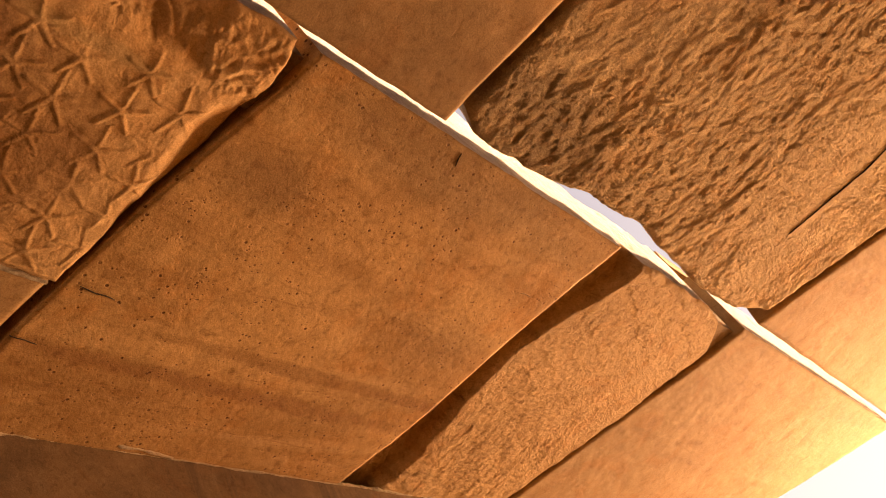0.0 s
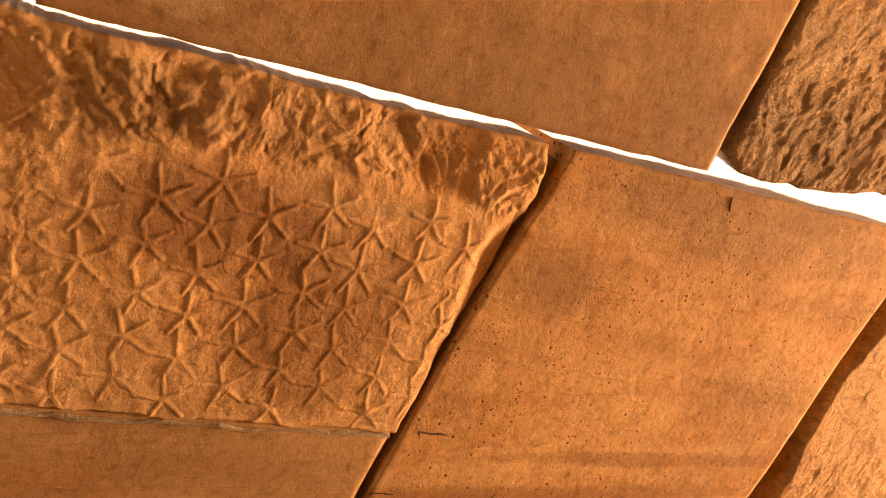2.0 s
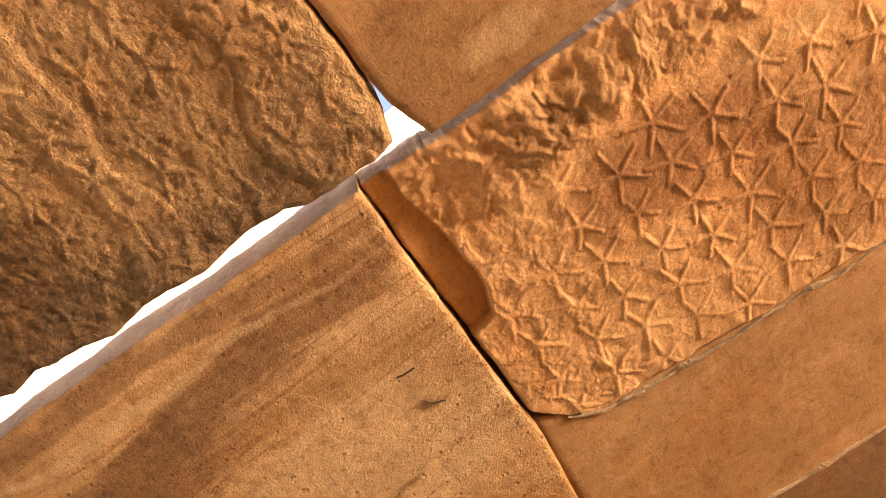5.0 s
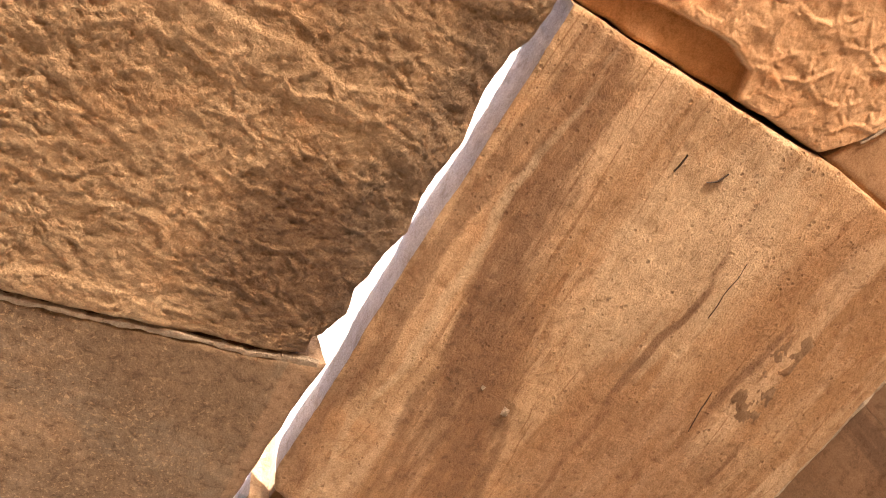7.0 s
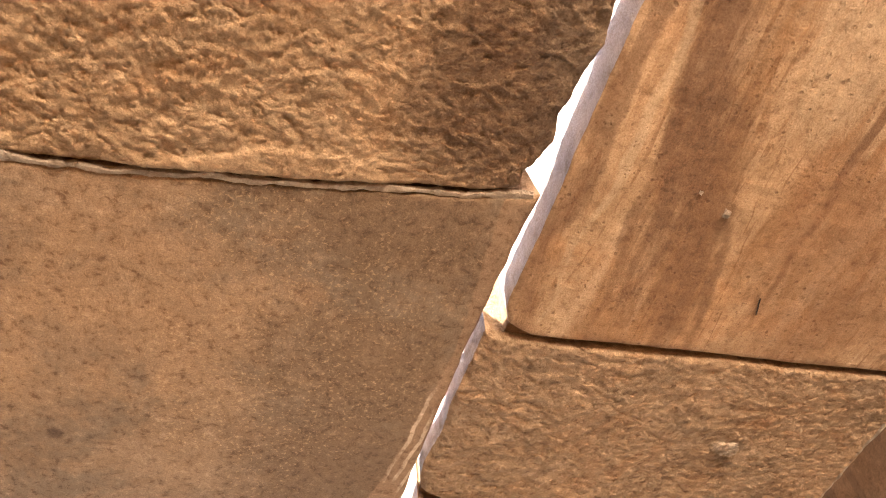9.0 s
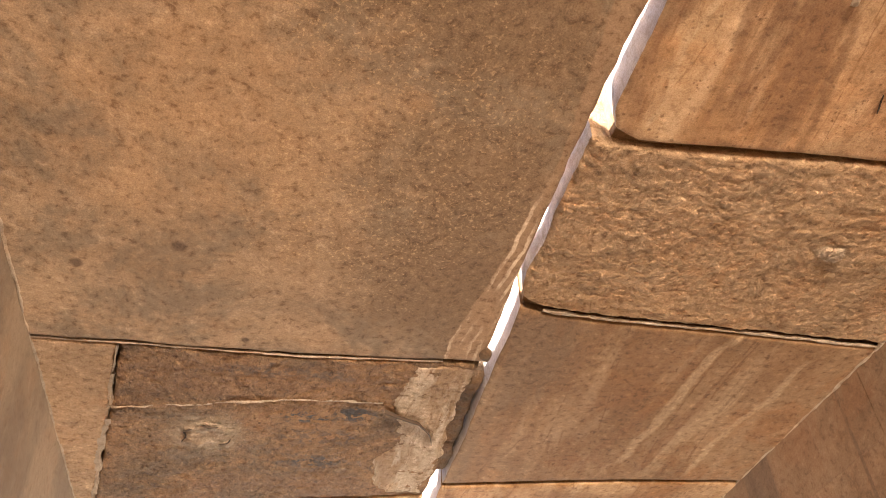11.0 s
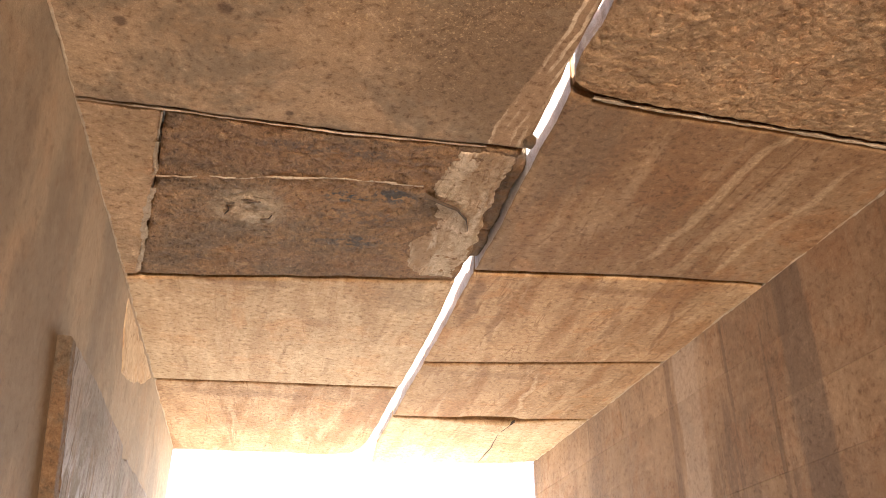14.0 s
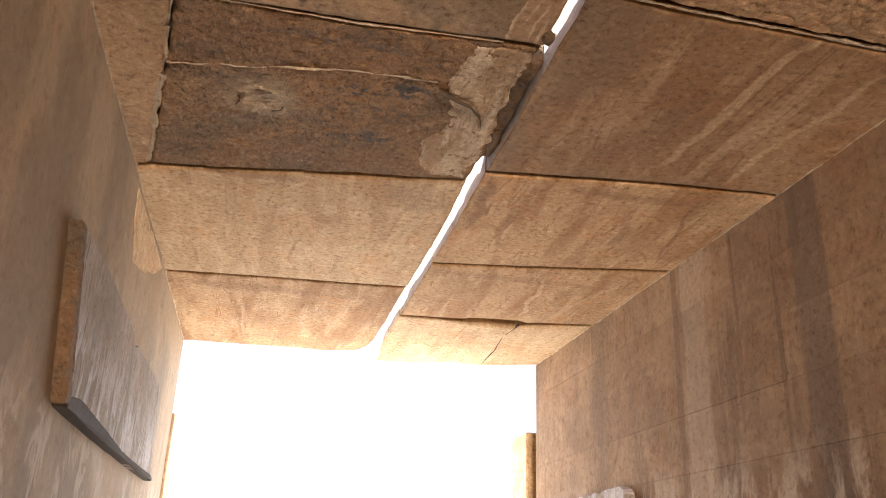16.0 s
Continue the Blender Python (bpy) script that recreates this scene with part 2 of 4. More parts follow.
M_ROUGH = stone("broken_sandstone", (0.64, 0.42, 0.222), rust=0.25, grain=0.95, blotch=0.3, dark=0.65, coarse=0.7, contrast=0.8,
                extra=spots((2.02, 0.62, 0.26, 0.42, 0.85, (0.19, 0.105, 0.048)), (2.22, 0.0, 0.12, 0.7, 0.7, (0.17, 0.115, 0.07)), (1.95, -0.3, 0.25, 0.4, 0.3, BROWN), (2.1, -3.7, 0.2, 0.5, 0.5, BROWN)))
M_CHEVRON = stone("worn_carved_sandstone", (0.49, 0.30, 0.15), grain=0.7, blotch=0.3, dark=0.6, coarse=0.5)
M_STAR = stone("carved_sandstone", (0.62, 0.38, 0.195), rust=0.22, grain=0.45, blotch=0.4, dark=0.6, coarse=0.3, contrast=0.8,
               extra=spots((2.86, -1.42, 0.16, 0.36, 0.75, (0.25, 0.115, 0.05)), (2.55, -1.1, 0.1, 0.2, 0.55, BROWN), (3.2, -1.85, 0.3, 0.25, 0.75, (0.26, 0.12, 0.045)), (2.5, -1.6, 0.12, 0.5, 0.35, BROWN), (2.72, -1.9, 0.03, 0.25, 0.6, (0.5, 0.34, 0.18))))
M_BANDED = stone("banded_sandstone", (0.56, 0.365, 0.195), rust=0.3, contrast=1.0, bands=0.75, turn=3, band_size=2.3, pits=0.5, grain=0.7, coarse=0.4,
                 extra=streaks((3.25, 0.0, 0.35, 0.5, 0.0, 0.55, CREAM), (2.70, 0.35, 0.11, 1.0, 0.12, 0.85, UMBER), (2.62, 0.6, 0.03, 0.9, 0.1, 0.6, UMBER), (2.95, 0.95, 0.12, 0.7, 0.2, 0.7, UMBER), (2.42, 0.4, 0.05, 1.2, 0.0, 0.65, UMBER),
                               (2.53, 0.5, 0.025, 0.9, -0.05, 0.6, CREAM), (3.36, 0.55, 0.022, 0.7, 0.0, 0.85, UMBER), (3.77, 0.4, 0.025, 0.35, 0.0, 0.8, UMBER), (4.07, 1.0, 0.022, 0.5, 0.08, 0.8, UMBER), (3.65, 1.0, 0.5, 0.6, 0.1, 0.7, (0.31, 0.165, 0.075)), (3.12, 1.2, 0.03, 0.4, 0.2, 0.7, UMBER)))
M_GREY = stone("weathered_sandstone", (0.37, 0.248, 0.142), contrast=1.6, rust=0.08, patina=0.62, grain=0.6, blotch=0.65, pale=0.5, coarse=0.3, extra=stratum)
M_COARSE = stone("coarse_sandstone", (0.57, 0.37, 0.20), rust=0.25, patina=0.25, grain=0.9, blotch=0.3, pale=0.5, coarse=0.8, contrast=1.9, extra=spots((3.68, 2.08, 0.07, 0.05, 0.8, (0.55, 0.42, 0.28))))
def soot(g, col, base):
    """Orange-brown and black flecks, redder south and north margins, traces of blue."""
    col = g.mix(g.maths("MULTIPLY", blob(g, 1.0, 3.48, 1.1, 0.17), 0.6), col, rgb((0.36, 0.20, 0.095)))
    col = g.mix(g.maths("MULTIPLY", blob(g, 1.4, 4.75, 0.8, 0.14), 0.5), col, rgb((0.33, 0.19, 0.10)))
    col = g.mix(g.maths("MULTIPLY", blob(g, 0.9, 4.15, 0.35, 0.3), 0.4), col, rgb((0.36, 0.29, 0.20)))
    fleck = g.noise(44, 6, 0.68, g.mapped((1.0, 0.45, 1), (0, 0, 35)), 0.6)
    col = g.mix(g.step(fleck, 0.54, 0.66, 0.0, 0.65), col, rgb((0.50, 0.31, 0.155)))
    col = g.mix(g.step(fleck, 0.47, 0.36, 0.0, 0.6), col, rgb((0.095, 0.06, 0.035)))
    col = g.mix(g.maths("MULTIPLY", blob(g, 0.84, 4.11, 0.20, 0.20, 0.3), 0.8), col, rgb((0.56, 0.44, 0.30)))
    paint = g.step(g.noise(15, 5, 0.6, g.mapped((1, 1, 1), shift=(4, 4, 4)), 0.6), 0.46, 0.54)
    for cx, cy, rx, ry, k in ((1.40, 3.87, 0.16, 0.06, 0.95), (1.66, 3.80, 0.12, 0.07, 0.8), (1.48, 4.40, 0.22, 0.09, 0.7), (1.45, 4.1, 0.2, 0.08, 0.4), (1.3, 3.42, 0.4, 0.05, 0.4)):
        col = g.mix(g.maths("MULTIPLY", g.maths("MULTIPLY", blob(g, cx, cy, rx, ry), paint), k), col, rgb((0.06, 0.08, 0.09)))
    return col


M_DARK = stone("sooty_sandstone", (0.42, 0.245, 0.115), patina=0.6, grain=0.95, blotch=0.5, pale=0.5, coarse=0.8, contrast=1.7, extra=soot)
M_PALE = stone("pale_sandstone", (0.50, 0.355, 0.205), contrast=1.7, rust=0.35, bands=0.4, turn=0, band_size=3.2, grain=0.35, pale=0.4, blotch=0.35,
               extra=streaks((0.75, 6.7, 0.018, 0.5, 0.0, 0.3, UMBER), (0.33, 6.9, 0.02, 0.35, 0.0, 0.3, UMBER), (1.18, 6.6, 0.016, 0.55, 0.03, 0.3, UMBER), (1.52, 6.9, 0.02, 0.3, 0.0, 0.3, UMBER), (1.42, 5.8, 0.10, 0.10, 0.0, 0.35, UMBER), (0.7, 5.15, 0.5, 0.08, 0.0, 0.5, UMBER), (2.0, 5.2, 0.25, 0.3, 0.0, 0.55, (0.26, 0.18, 0.105))))
M_FAR = stone("streaked_sandstone", (0.43, 0.275, 0.142), rust=0.45, contrast=1.8, bands=0.7, turn=12, band_size=2.6, grain=0.6, coarse=0.35,
              extra=streaks((2.45, 5.2, 0.06, 0.5, 0.0, 0.7, UMBER), (2.75, 5.6, 0.04, 0.5, 0.1, 0.45, UMBER), (3.6, 5.3, 0.05, 0.4, 0.2, 0.5, UMBER), (4.1, 5.4, 0.02, 0.7, 0.15, 0.7, UMBER), (3.4, 4.75, 0.5, 0.07, 0.0, 0.5, UMBER), (3.2, 6.7, 0.8, 0.08, -0.3, 0.4, UMBER), (3.5, 7.2, 0.03, 0.6, 0.2, 0.5, CREAM), (0.8, 7.75, 0.8, 0.12, 0.0, 0.5, UMBER)))
M_PLAIN = stone("plain_sandstone", (0.34, 0.205, 0.10), contrast=0.4, bands=0.2, turn=30, band_size=1.6, grain=0.35, blotch=0.35, coarse=0.15)
M_MORTAR = stone("lime_mortar", (0.54, 0.42, 0.29), grain=0.9, blotch=0.4, pale=0.5, coarse=0.8)
M_PLASTER = stone("pale_plaster", (0.58, 0.45, 0.31), grain=0.9, blotch=0.5, pale=0.5, coarse=0.8)
M_SHELL = stone("flaked_pale_stone", (0.72, 0.56, 0.38), bands=0.8, turn=38, band_size=7.0, grain=0.95, blotch=0.4, pale=0.6, coarse=0.9, contrast=1.6)
M_CRACK = stone("crack_shade", (0.06, 0.04, 0.025), grain=0.3, blotch=0.3)
M_STREAK = stone("brown_streaked_sandstone", (0.285, 0.178, 0.092), contrast=1.9, rust=0.4, bands=0.6, turn=-14, band_size=1.8, grain=0.5, coarse=0.25,
                 extra=streaks((2.55, 3.1, 0.20, 0.6, 0.0, 0.75, (0.17, 0.11, 0.06)), (2.42, 4.0, 0.06, 0.8, 0.0, 0.6, (0.19, 0.12, 0.065)), (3.48, 3.5, 0.04, 0.9, -0.12, 0.35, CREAM), (3.75, 3.6, 0.08, 0.8, -0.12, 0.22, CREAM), (3.60, 3.9, 0.05, 0.6, -0.1, 0.6, UMBER), (4.0, 3.7, 0.03, 0.8, -0.1, 0.35, CREAM), (3.3, 4.0, 0.03, 0.5, -0.1, 0.6, UMBER)))
# Paler, greyer stone colour standing in for skylight on the slit edges.
M_SKYLIT_EDGE = stone("skylit_edge_sandstone", (0.56, 0.48, 0.42), contrast=0.7, rust=0.1, grain=0.6, blotch=0.3, pale=0.3, coarse=0.4, vary=0.1)
M_INSET = stone("dark_inset_stone", (0.27, 0.165, 0.085), grain=0.5, blotch=0.4)


def wall_stain(g, col, base):
    v = g.mapped((1, 2.0, 0.3))
    n = g.noise(1.0, 8, 0.64, v, 0.5)
    col = g.mix(g.step(n, 0.45, 0.66, 0.0, 0.55), col, (0.14, 0.088, 0.054, 1))
    patchy = g.noise(1.3, 9, 0.7, g.mapped((1, 0.8, 1.1), shift=(5, 7, 2)), 0.6)
    col = g.mix(g.step(patchy, 0.46, 0.60, 0.0, 0.32), col, rgb((0.37, 0.235, 0.135)))
    n2 = g.noise(2.8, 7, 0.64, v, 0.4)
    col = g.mix(g.step(n2, 0.53, 0.66, 0.0, 0.3), col, rgb((base[0] * 1.2, base[1] * 1.3, base[2] * 1.45)))
    x, y, z = g.axes()
    w = g.maths("ADD", y, g.maths("MULTIPLY", g.maths("SUBTRACT", g.noise(0.8, 6, 0.6, v), 0.5), 0.7))
    run = g.maths("MULTIPLY", g.step(w, 3.98, 4.06), g.step(w, 4.42, 4.36))
    col = g.mix(g.maths("MULTIPLY", run, 0.6), col, (0.12, 0.08, 0.052, 1))
    run = g.maths("MULTIPLY", g.step(w, 5.35, 5.45), g.step(w, 5.98, 5.93))
    col = g.mix(g.maths("MULTIPLY", run, 0.45), col, (0.40, 0.30, 0.22, 1))
    thin = g.noise(1.0, 5, 0.55, g.mapped((1, 6.0, 0.22), shift=(3, 8, 1)), 0.3)
    col = g.mix(g.step(thin, 0.59, 0.65, 0.0, 0.5), col, (0.12, 0.072, 0.042, 1))
    low = g.step(z, 2.45, 2.0)
    n3 = g.noise(3.0, 7, 0.7, g.mapped((1, 1, 0.4), shift=(2, 2, 2)), 0.4)
    return g.mix(g.maths("MULTIPLY", low, g.step(n3, 0.46, 0.58, 0.0, 0.6)), col, (0.52, 0.42, 0.32, 1))


def plaster_stain(g, col, base):
    n = g.noise(0.9, 7, 0.62, g.mapped((1, 1, 0.6)), 0.4)
    col = g.mix(g.step(n, 0.46, 0.62, 0.0, 0.6), col, (0.155, 0.108, 0.066, 1))
    x, y, z = g.axes()
    n3 = g.noise(3.0, 8, 0.7, g.mapped((1, 0.9, 0.55), shift=(2, 2, 2)), 0.8)
    return g.mix(g.maths("MULTIPLY", g.step(z, 2.35, 1.95), g.step(n3, 0.50, 0.60, 0.0, 0.5)), col, (0.50, 0.41, 0.32, 1))


M_WALL = stone("wall_sandstone", (0.25, 0.154, 0.083), vary=0.5, contrast=1.2, grain=0.35, blotch=0.45, coarse=0.1, extra=wall_stain)
M_RENDER = stone("smoothed_wall_plaster", (0.285, 0.20, 0.118), contrast=0.6, rust=0.25, grain=0.25, blotch=0.4, coarse=0.06, extra=plaster_stain)


def bloom(g, col, base):
    """Pale salt bloom on the lower half, in ragged upright streaks."""
    x, y, z = g.axes()
    n = g.noise(1.0, 9, 0.75, g.mapped((1, 3.0, 1.3)), 0.8)
    return g.mix(g.maths("MULTIPLY", g.step(z, 2.85, 2.3), g.step(n, 0.45, 0.58, 0.0, 0.75)), col, (0.56, 0.52, 0.53, 1))


def incised(g, col, base):
    col = bloom(g, col, base)
    cut = g.noise(1.0, 4, 0.6, g.mapped((1, 26.0, 2.2), shift=(1, 4, 2)), 0.4)
    return g.mix(g.step(cut, 0.56, 0.64, 0.0, 0.55), col, (0.09, 0.062, 0.042, 1))


M_PANEL = stone("grey_relief_stone", (0.33, 0.265, 0.215), patina=0.35, grain=0.8, blotch=0.4, coarse=0.4, extra=incised)
M_BROKEN = stone("brown_broken_stone", (0.25, 0.14, 0.065), patina=0.75, grain=0.95, blotch=0.7, coarse=0.9, contrast=1.9)
M_CRUMB = stone("dark_crumbled_stone", (0.085, 0.05, 0.026), grain=1.0, blotch=0.6, coarse=1.0, contrast=1.9)
M_SAND = stone("sandy_ground", (0.58, 0.45, 0.30), grain=0.6, blotch=0.3)
M_FLOOR = stone("floor_sandstone", (0.60, 0.45, 0.29), grain=0.5, blotch=0.3)


# ---- building tools ----
def mesh_object(name, verts, faces, material, parent=None, label="", smooth=None):
    me = bpy.data.meshes.new(name)
    me.from_pydata([tuple(v) for v in verts], [], faces)
    me.materials.append(material)
    if smooth is not None:
        flags = np.zeros(len(me.polygons), dtype=bool)
        flags[:smooth] = True
        me.polygons.foreach_set("use_smooth", flags)
    me.update()
    ob = new(name, me)
    if parent:
        ob.parent = parent
    if label:
        ob["label"] = label
    return ob


def part(name, bm, material, parent, label=""):
    me = bpy.data.meshes.new(name)
    bm.to_mesh(me)
    bm.free()
    me.materials.append(material)
    ob = new(name, me)
    ob.parent = parent
    if label:
        ob["label"] = label
    return ob


def along(points, n):
    """n points evenly spaced along a line of corners."""
    p = np.array(points, float)
    d = np.concatenate([[0], np.cumsum(np.hypot(*np.diff(p, axis=0).T))])
    t = np.linspace(0, d[-1], n)
    return np.stack([np.interp(t, d, p[:, 0]), np.interp(t, d, p[:, 1])], 1)


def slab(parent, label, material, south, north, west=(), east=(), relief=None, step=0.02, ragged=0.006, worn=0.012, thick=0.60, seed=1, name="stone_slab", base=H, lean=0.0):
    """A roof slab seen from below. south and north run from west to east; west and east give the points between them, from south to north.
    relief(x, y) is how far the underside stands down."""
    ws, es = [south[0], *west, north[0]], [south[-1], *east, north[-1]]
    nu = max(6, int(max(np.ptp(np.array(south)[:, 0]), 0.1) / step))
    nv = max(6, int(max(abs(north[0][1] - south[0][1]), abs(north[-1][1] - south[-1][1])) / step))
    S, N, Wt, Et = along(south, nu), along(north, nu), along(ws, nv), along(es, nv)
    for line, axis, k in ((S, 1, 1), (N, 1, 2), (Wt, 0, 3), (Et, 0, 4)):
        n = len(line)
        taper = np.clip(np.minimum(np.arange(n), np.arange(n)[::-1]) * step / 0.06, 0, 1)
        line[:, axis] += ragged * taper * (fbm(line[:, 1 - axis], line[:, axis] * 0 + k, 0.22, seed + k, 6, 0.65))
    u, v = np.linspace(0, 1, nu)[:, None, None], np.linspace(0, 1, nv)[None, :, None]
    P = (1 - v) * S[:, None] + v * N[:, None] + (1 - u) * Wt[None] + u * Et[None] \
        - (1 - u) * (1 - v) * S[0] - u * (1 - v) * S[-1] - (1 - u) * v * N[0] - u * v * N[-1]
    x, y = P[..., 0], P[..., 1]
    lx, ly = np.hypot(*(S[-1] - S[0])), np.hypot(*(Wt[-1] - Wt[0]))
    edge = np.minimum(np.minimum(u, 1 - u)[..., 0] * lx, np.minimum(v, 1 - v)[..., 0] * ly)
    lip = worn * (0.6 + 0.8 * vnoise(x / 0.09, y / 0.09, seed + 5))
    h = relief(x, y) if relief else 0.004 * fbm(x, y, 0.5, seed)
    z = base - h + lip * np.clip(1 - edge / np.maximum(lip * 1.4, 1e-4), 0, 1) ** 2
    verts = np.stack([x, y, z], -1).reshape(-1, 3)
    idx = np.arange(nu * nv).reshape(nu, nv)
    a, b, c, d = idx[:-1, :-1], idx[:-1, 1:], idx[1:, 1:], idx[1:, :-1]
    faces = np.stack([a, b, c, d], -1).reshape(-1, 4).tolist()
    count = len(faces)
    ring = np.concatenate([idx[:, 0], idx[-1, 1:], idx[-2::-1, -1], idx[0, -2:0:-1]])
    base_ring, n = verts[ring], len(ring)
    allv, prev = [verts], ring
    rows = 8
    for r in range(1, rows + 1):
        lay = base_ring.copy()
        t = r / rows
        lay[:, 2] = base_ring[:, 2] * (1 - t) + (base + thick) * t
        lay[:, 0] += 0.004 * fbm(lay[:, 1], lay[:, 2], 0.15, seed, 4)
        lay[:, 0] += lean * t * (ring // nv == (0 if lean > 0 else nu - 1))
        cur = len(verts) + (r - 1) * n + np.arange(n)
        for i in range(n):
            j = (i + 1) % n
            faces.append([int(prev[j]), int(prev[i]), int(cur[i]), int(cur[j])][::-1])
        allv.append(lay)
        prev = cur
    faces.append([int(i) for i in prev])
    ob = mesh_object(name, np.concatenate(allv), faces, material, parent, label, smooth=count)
    # Slit-facing sides take the colour that already holds the skylight.
    ob.data.materials.append(M_SKYLIT_EDGE)
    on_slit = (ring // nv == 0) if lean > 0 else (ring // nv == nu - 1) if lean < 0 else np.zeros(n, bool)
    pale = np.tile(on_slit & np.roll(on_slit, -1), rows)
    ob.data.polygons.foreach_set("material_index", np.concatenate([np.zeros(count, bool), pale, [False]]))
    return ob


def box(name, lo, hi, material, parent=None, label="", round_by=0.01, tilt=0.0):
    bm = bmesh.new()
    bmesh.ops.create_cube(bm, size=1)
    size, mid = Vector(hi) - Vector(lo), (Vector(hi) + Vector(lo)) / 2
    bmesh.ops.scale(bm, vec=size, verts=bm.verts)
    if round_by:
        bmesh.ops.bevel(bm, geom=list(bm.edges), offset=round_by, segments=1, affect="EDGES")
    bmesh.ops.translate(bm, vec=mid, verts=bm.verts)
    me = bpy.data.meshes.new(name)
    bm.to_mesh(me)
    bm.free()
    me.materials.append(material)
    ob = new(name, me)
    if parent:
        ob.parent = parent
    if label:
        ob["label"] = label
    return ob


# ---- ground and floor ----
bm = bmesh.new()
bmesh.ops.create_grid(bm, x_segments=8, y_segments=8, size=1500)
me = bpy.data.meshes.new("ground")
bm.to_mesh(me), bm.free()
me.materials.append(M_SAND)
ground = tagged(new("ground", me), "pale sandy desert ground reaching to the horizon", "ground", kind="structure")
ground.location.z = -0.15
floor = tagged(box("floor", (-1.2, SOUTH, -0.15), (5.6, NORTH, 0.0), M_FLOOR), "worn sandstone paving of the passage", "floor", kind="structure")

# ---- roof of slabs ----
roof = tagged(new("roof"), "passage roof of large sandstone slabs in two rows with an open slit", "roof", kind="structure")
roof.location = (0, 0, 0)
XW, XE = -0.45, 4.85


def facets(x, y, size, seed):
    """Chipped stone: small tilted planes that meet in sharp steps."""
    gx, gy = x / size, y / size
    ix, iy = np.floor(gx).astype(int), np.floor(gy).astype(int)
    best, h = np.full(x.shape, 9.0), np.zeros_like(x)
    for di in (-1, 0, 1):
        for dj in (-1, 0, 1):
            i, j = ix + di, iy + dj
            a, b, c, d, e = (TAB[(i * 3 + k * 29 + seed * 5) % 256, (j * 7 + k * 13 + seed) % 256] for k in range(5))
            px, py = gx - i - a, gy - j - b
            dist = px * px + py * py
            near = dist < best
            h = np.where(near, (c - 0.5) * 1.2 + (d - 0.5) * 1.8 * px + (e - 0.5) * 1.8 * py, h)
            best = np.where(near, dist, best)
    return h


def rough(amp, size, seed, ridge=0.5):
    """Broken stone: lumps of the given size with chipped planes and sharp small hackles on them."""
    def f(x, y):
        wx, wy = x + 0.45 * size * fbm(x, y, size, seed + 31, 4), y + 0.45 * size * fbm(x, y, size, seed + 37, 4)
        a = fbm(wx, wy, size * 1.6, seed, 5, 0.6)
        b = facets(wx * 0.8, wy * 1.2, size * 1.2, seed + 11)
        c = facets(wx, wy, size * 0.5, seed + 17)
        d = 0.5 - 2 * np.abs(fbm(wx * 1.1, wy * 0.8, size * 0.5, seed + 23, 4, 0.65))
        return amp * ((1 - ridge) * a + ridge * (b * 0.85 + c * 0.45 + d * 0.4))
    return f


def one_star(x, y, cx, cy, arm, width, high, r1, r2, arms=(0, 1, 2, 3, 4)):
    """A raised five-pointed star with slender tapering arms, one of them towards +y."""
    h = np.zeros_like(x)
    px, py = x - cx, y - cy
    for k in arms:
        turn = math.pi / 2 + k * math.tau / 5 + (r2 - 0.5) * 0.35 + 0.12
        ax, ay = np.cos(turn), np.sin(turn)
        t = np.clip(px * ax + py * ay, 0, arm * (0.85 + 0.3 * r1))
        dist = np.hypot(px - t * ax, py - t * ay)
        wid = width * (1.15 - 0.3 * t / arm)
        h = np.maximum(h, high * np.clip(2.4 - 1.6 * (dist / wid) ** 2, 0, 1))
    return h


def star_field(x, y, ox, oy, sx, sy, arm, width, high, seed, arms=(0, 1, 2, 3, 4), wear=0.35):
    """Raised five-pointed stars in staggered columns along x."""
    h = np.zeros_like(x)
    j0 = np.round((y - oy) / sy)
    for dj in (-1, 0, 1):
        j = j0 + dj
        off = np.where(j.astype(int) % 2 == 0, 0.0, sx * 0.45)
        i0 = np.round((x - ox - off) / sx)
        for di in (-1, 0, 1):
            i = i0 + di
            r1, r2 = TAB[(i.astype(int) * 7 + seed) % 256, (j.astype(int) * 13) % 256], TAB[(i.astype(int) * 5) % 256, (j.astype(int) * 11 + seed) % 256]
            cx, cy = ox + off + i * sx + (r1 - 0.5) * 0.02, oy + j * sy + (r2 - 0.5) * 0.02
            keep = 0.35 + 0.65 * ramp(r1 + r2, 0.3, 0.9)
            h = np.maximum(h, keep * one_star(x, y, cx, cy, arm, width, high, r1, r2, arms))
    return h * np.clip(1 + wear * 2 * fbm(x, y, 0.25, seed + 2), 0.15, 1.2)


# columns of stars on the carved slab: y of the column, x of its first star
STAR_COLUMNS = ((-0.70, 2.86), (-0.88, 2.815), (-1.038, 2.725), (-1.22, 2.805), (-1.392, 2.72), (-1.566, 2.81), (-1.755, 2.74), (-1.915, 2.79), (-2.12, 2.74), (-2.30, 2.82))


def star_columns(x, y, high):
    h = np.zeros_like(x)
    rng = random.Random(12)
    for cy, x0 in STAR_COLUMNS:
        for i in range(6):
            cx = x0 + i * 0.157 + rng.uniform(-0.008, 0.008)
            if cx > 3.56:
                break
            h = np.maximum(h, rng.uniform(0.7, 1.0) * one_star(x, y, cx, cy + rng.uniform(-0.008, 0.008), 0.092, 0.0068, high, rng.random(), rng.random()))
    return h * np.clip(1 + 0.7 * fbm(x, y, 0.22, 5), 0.25, 1.15)


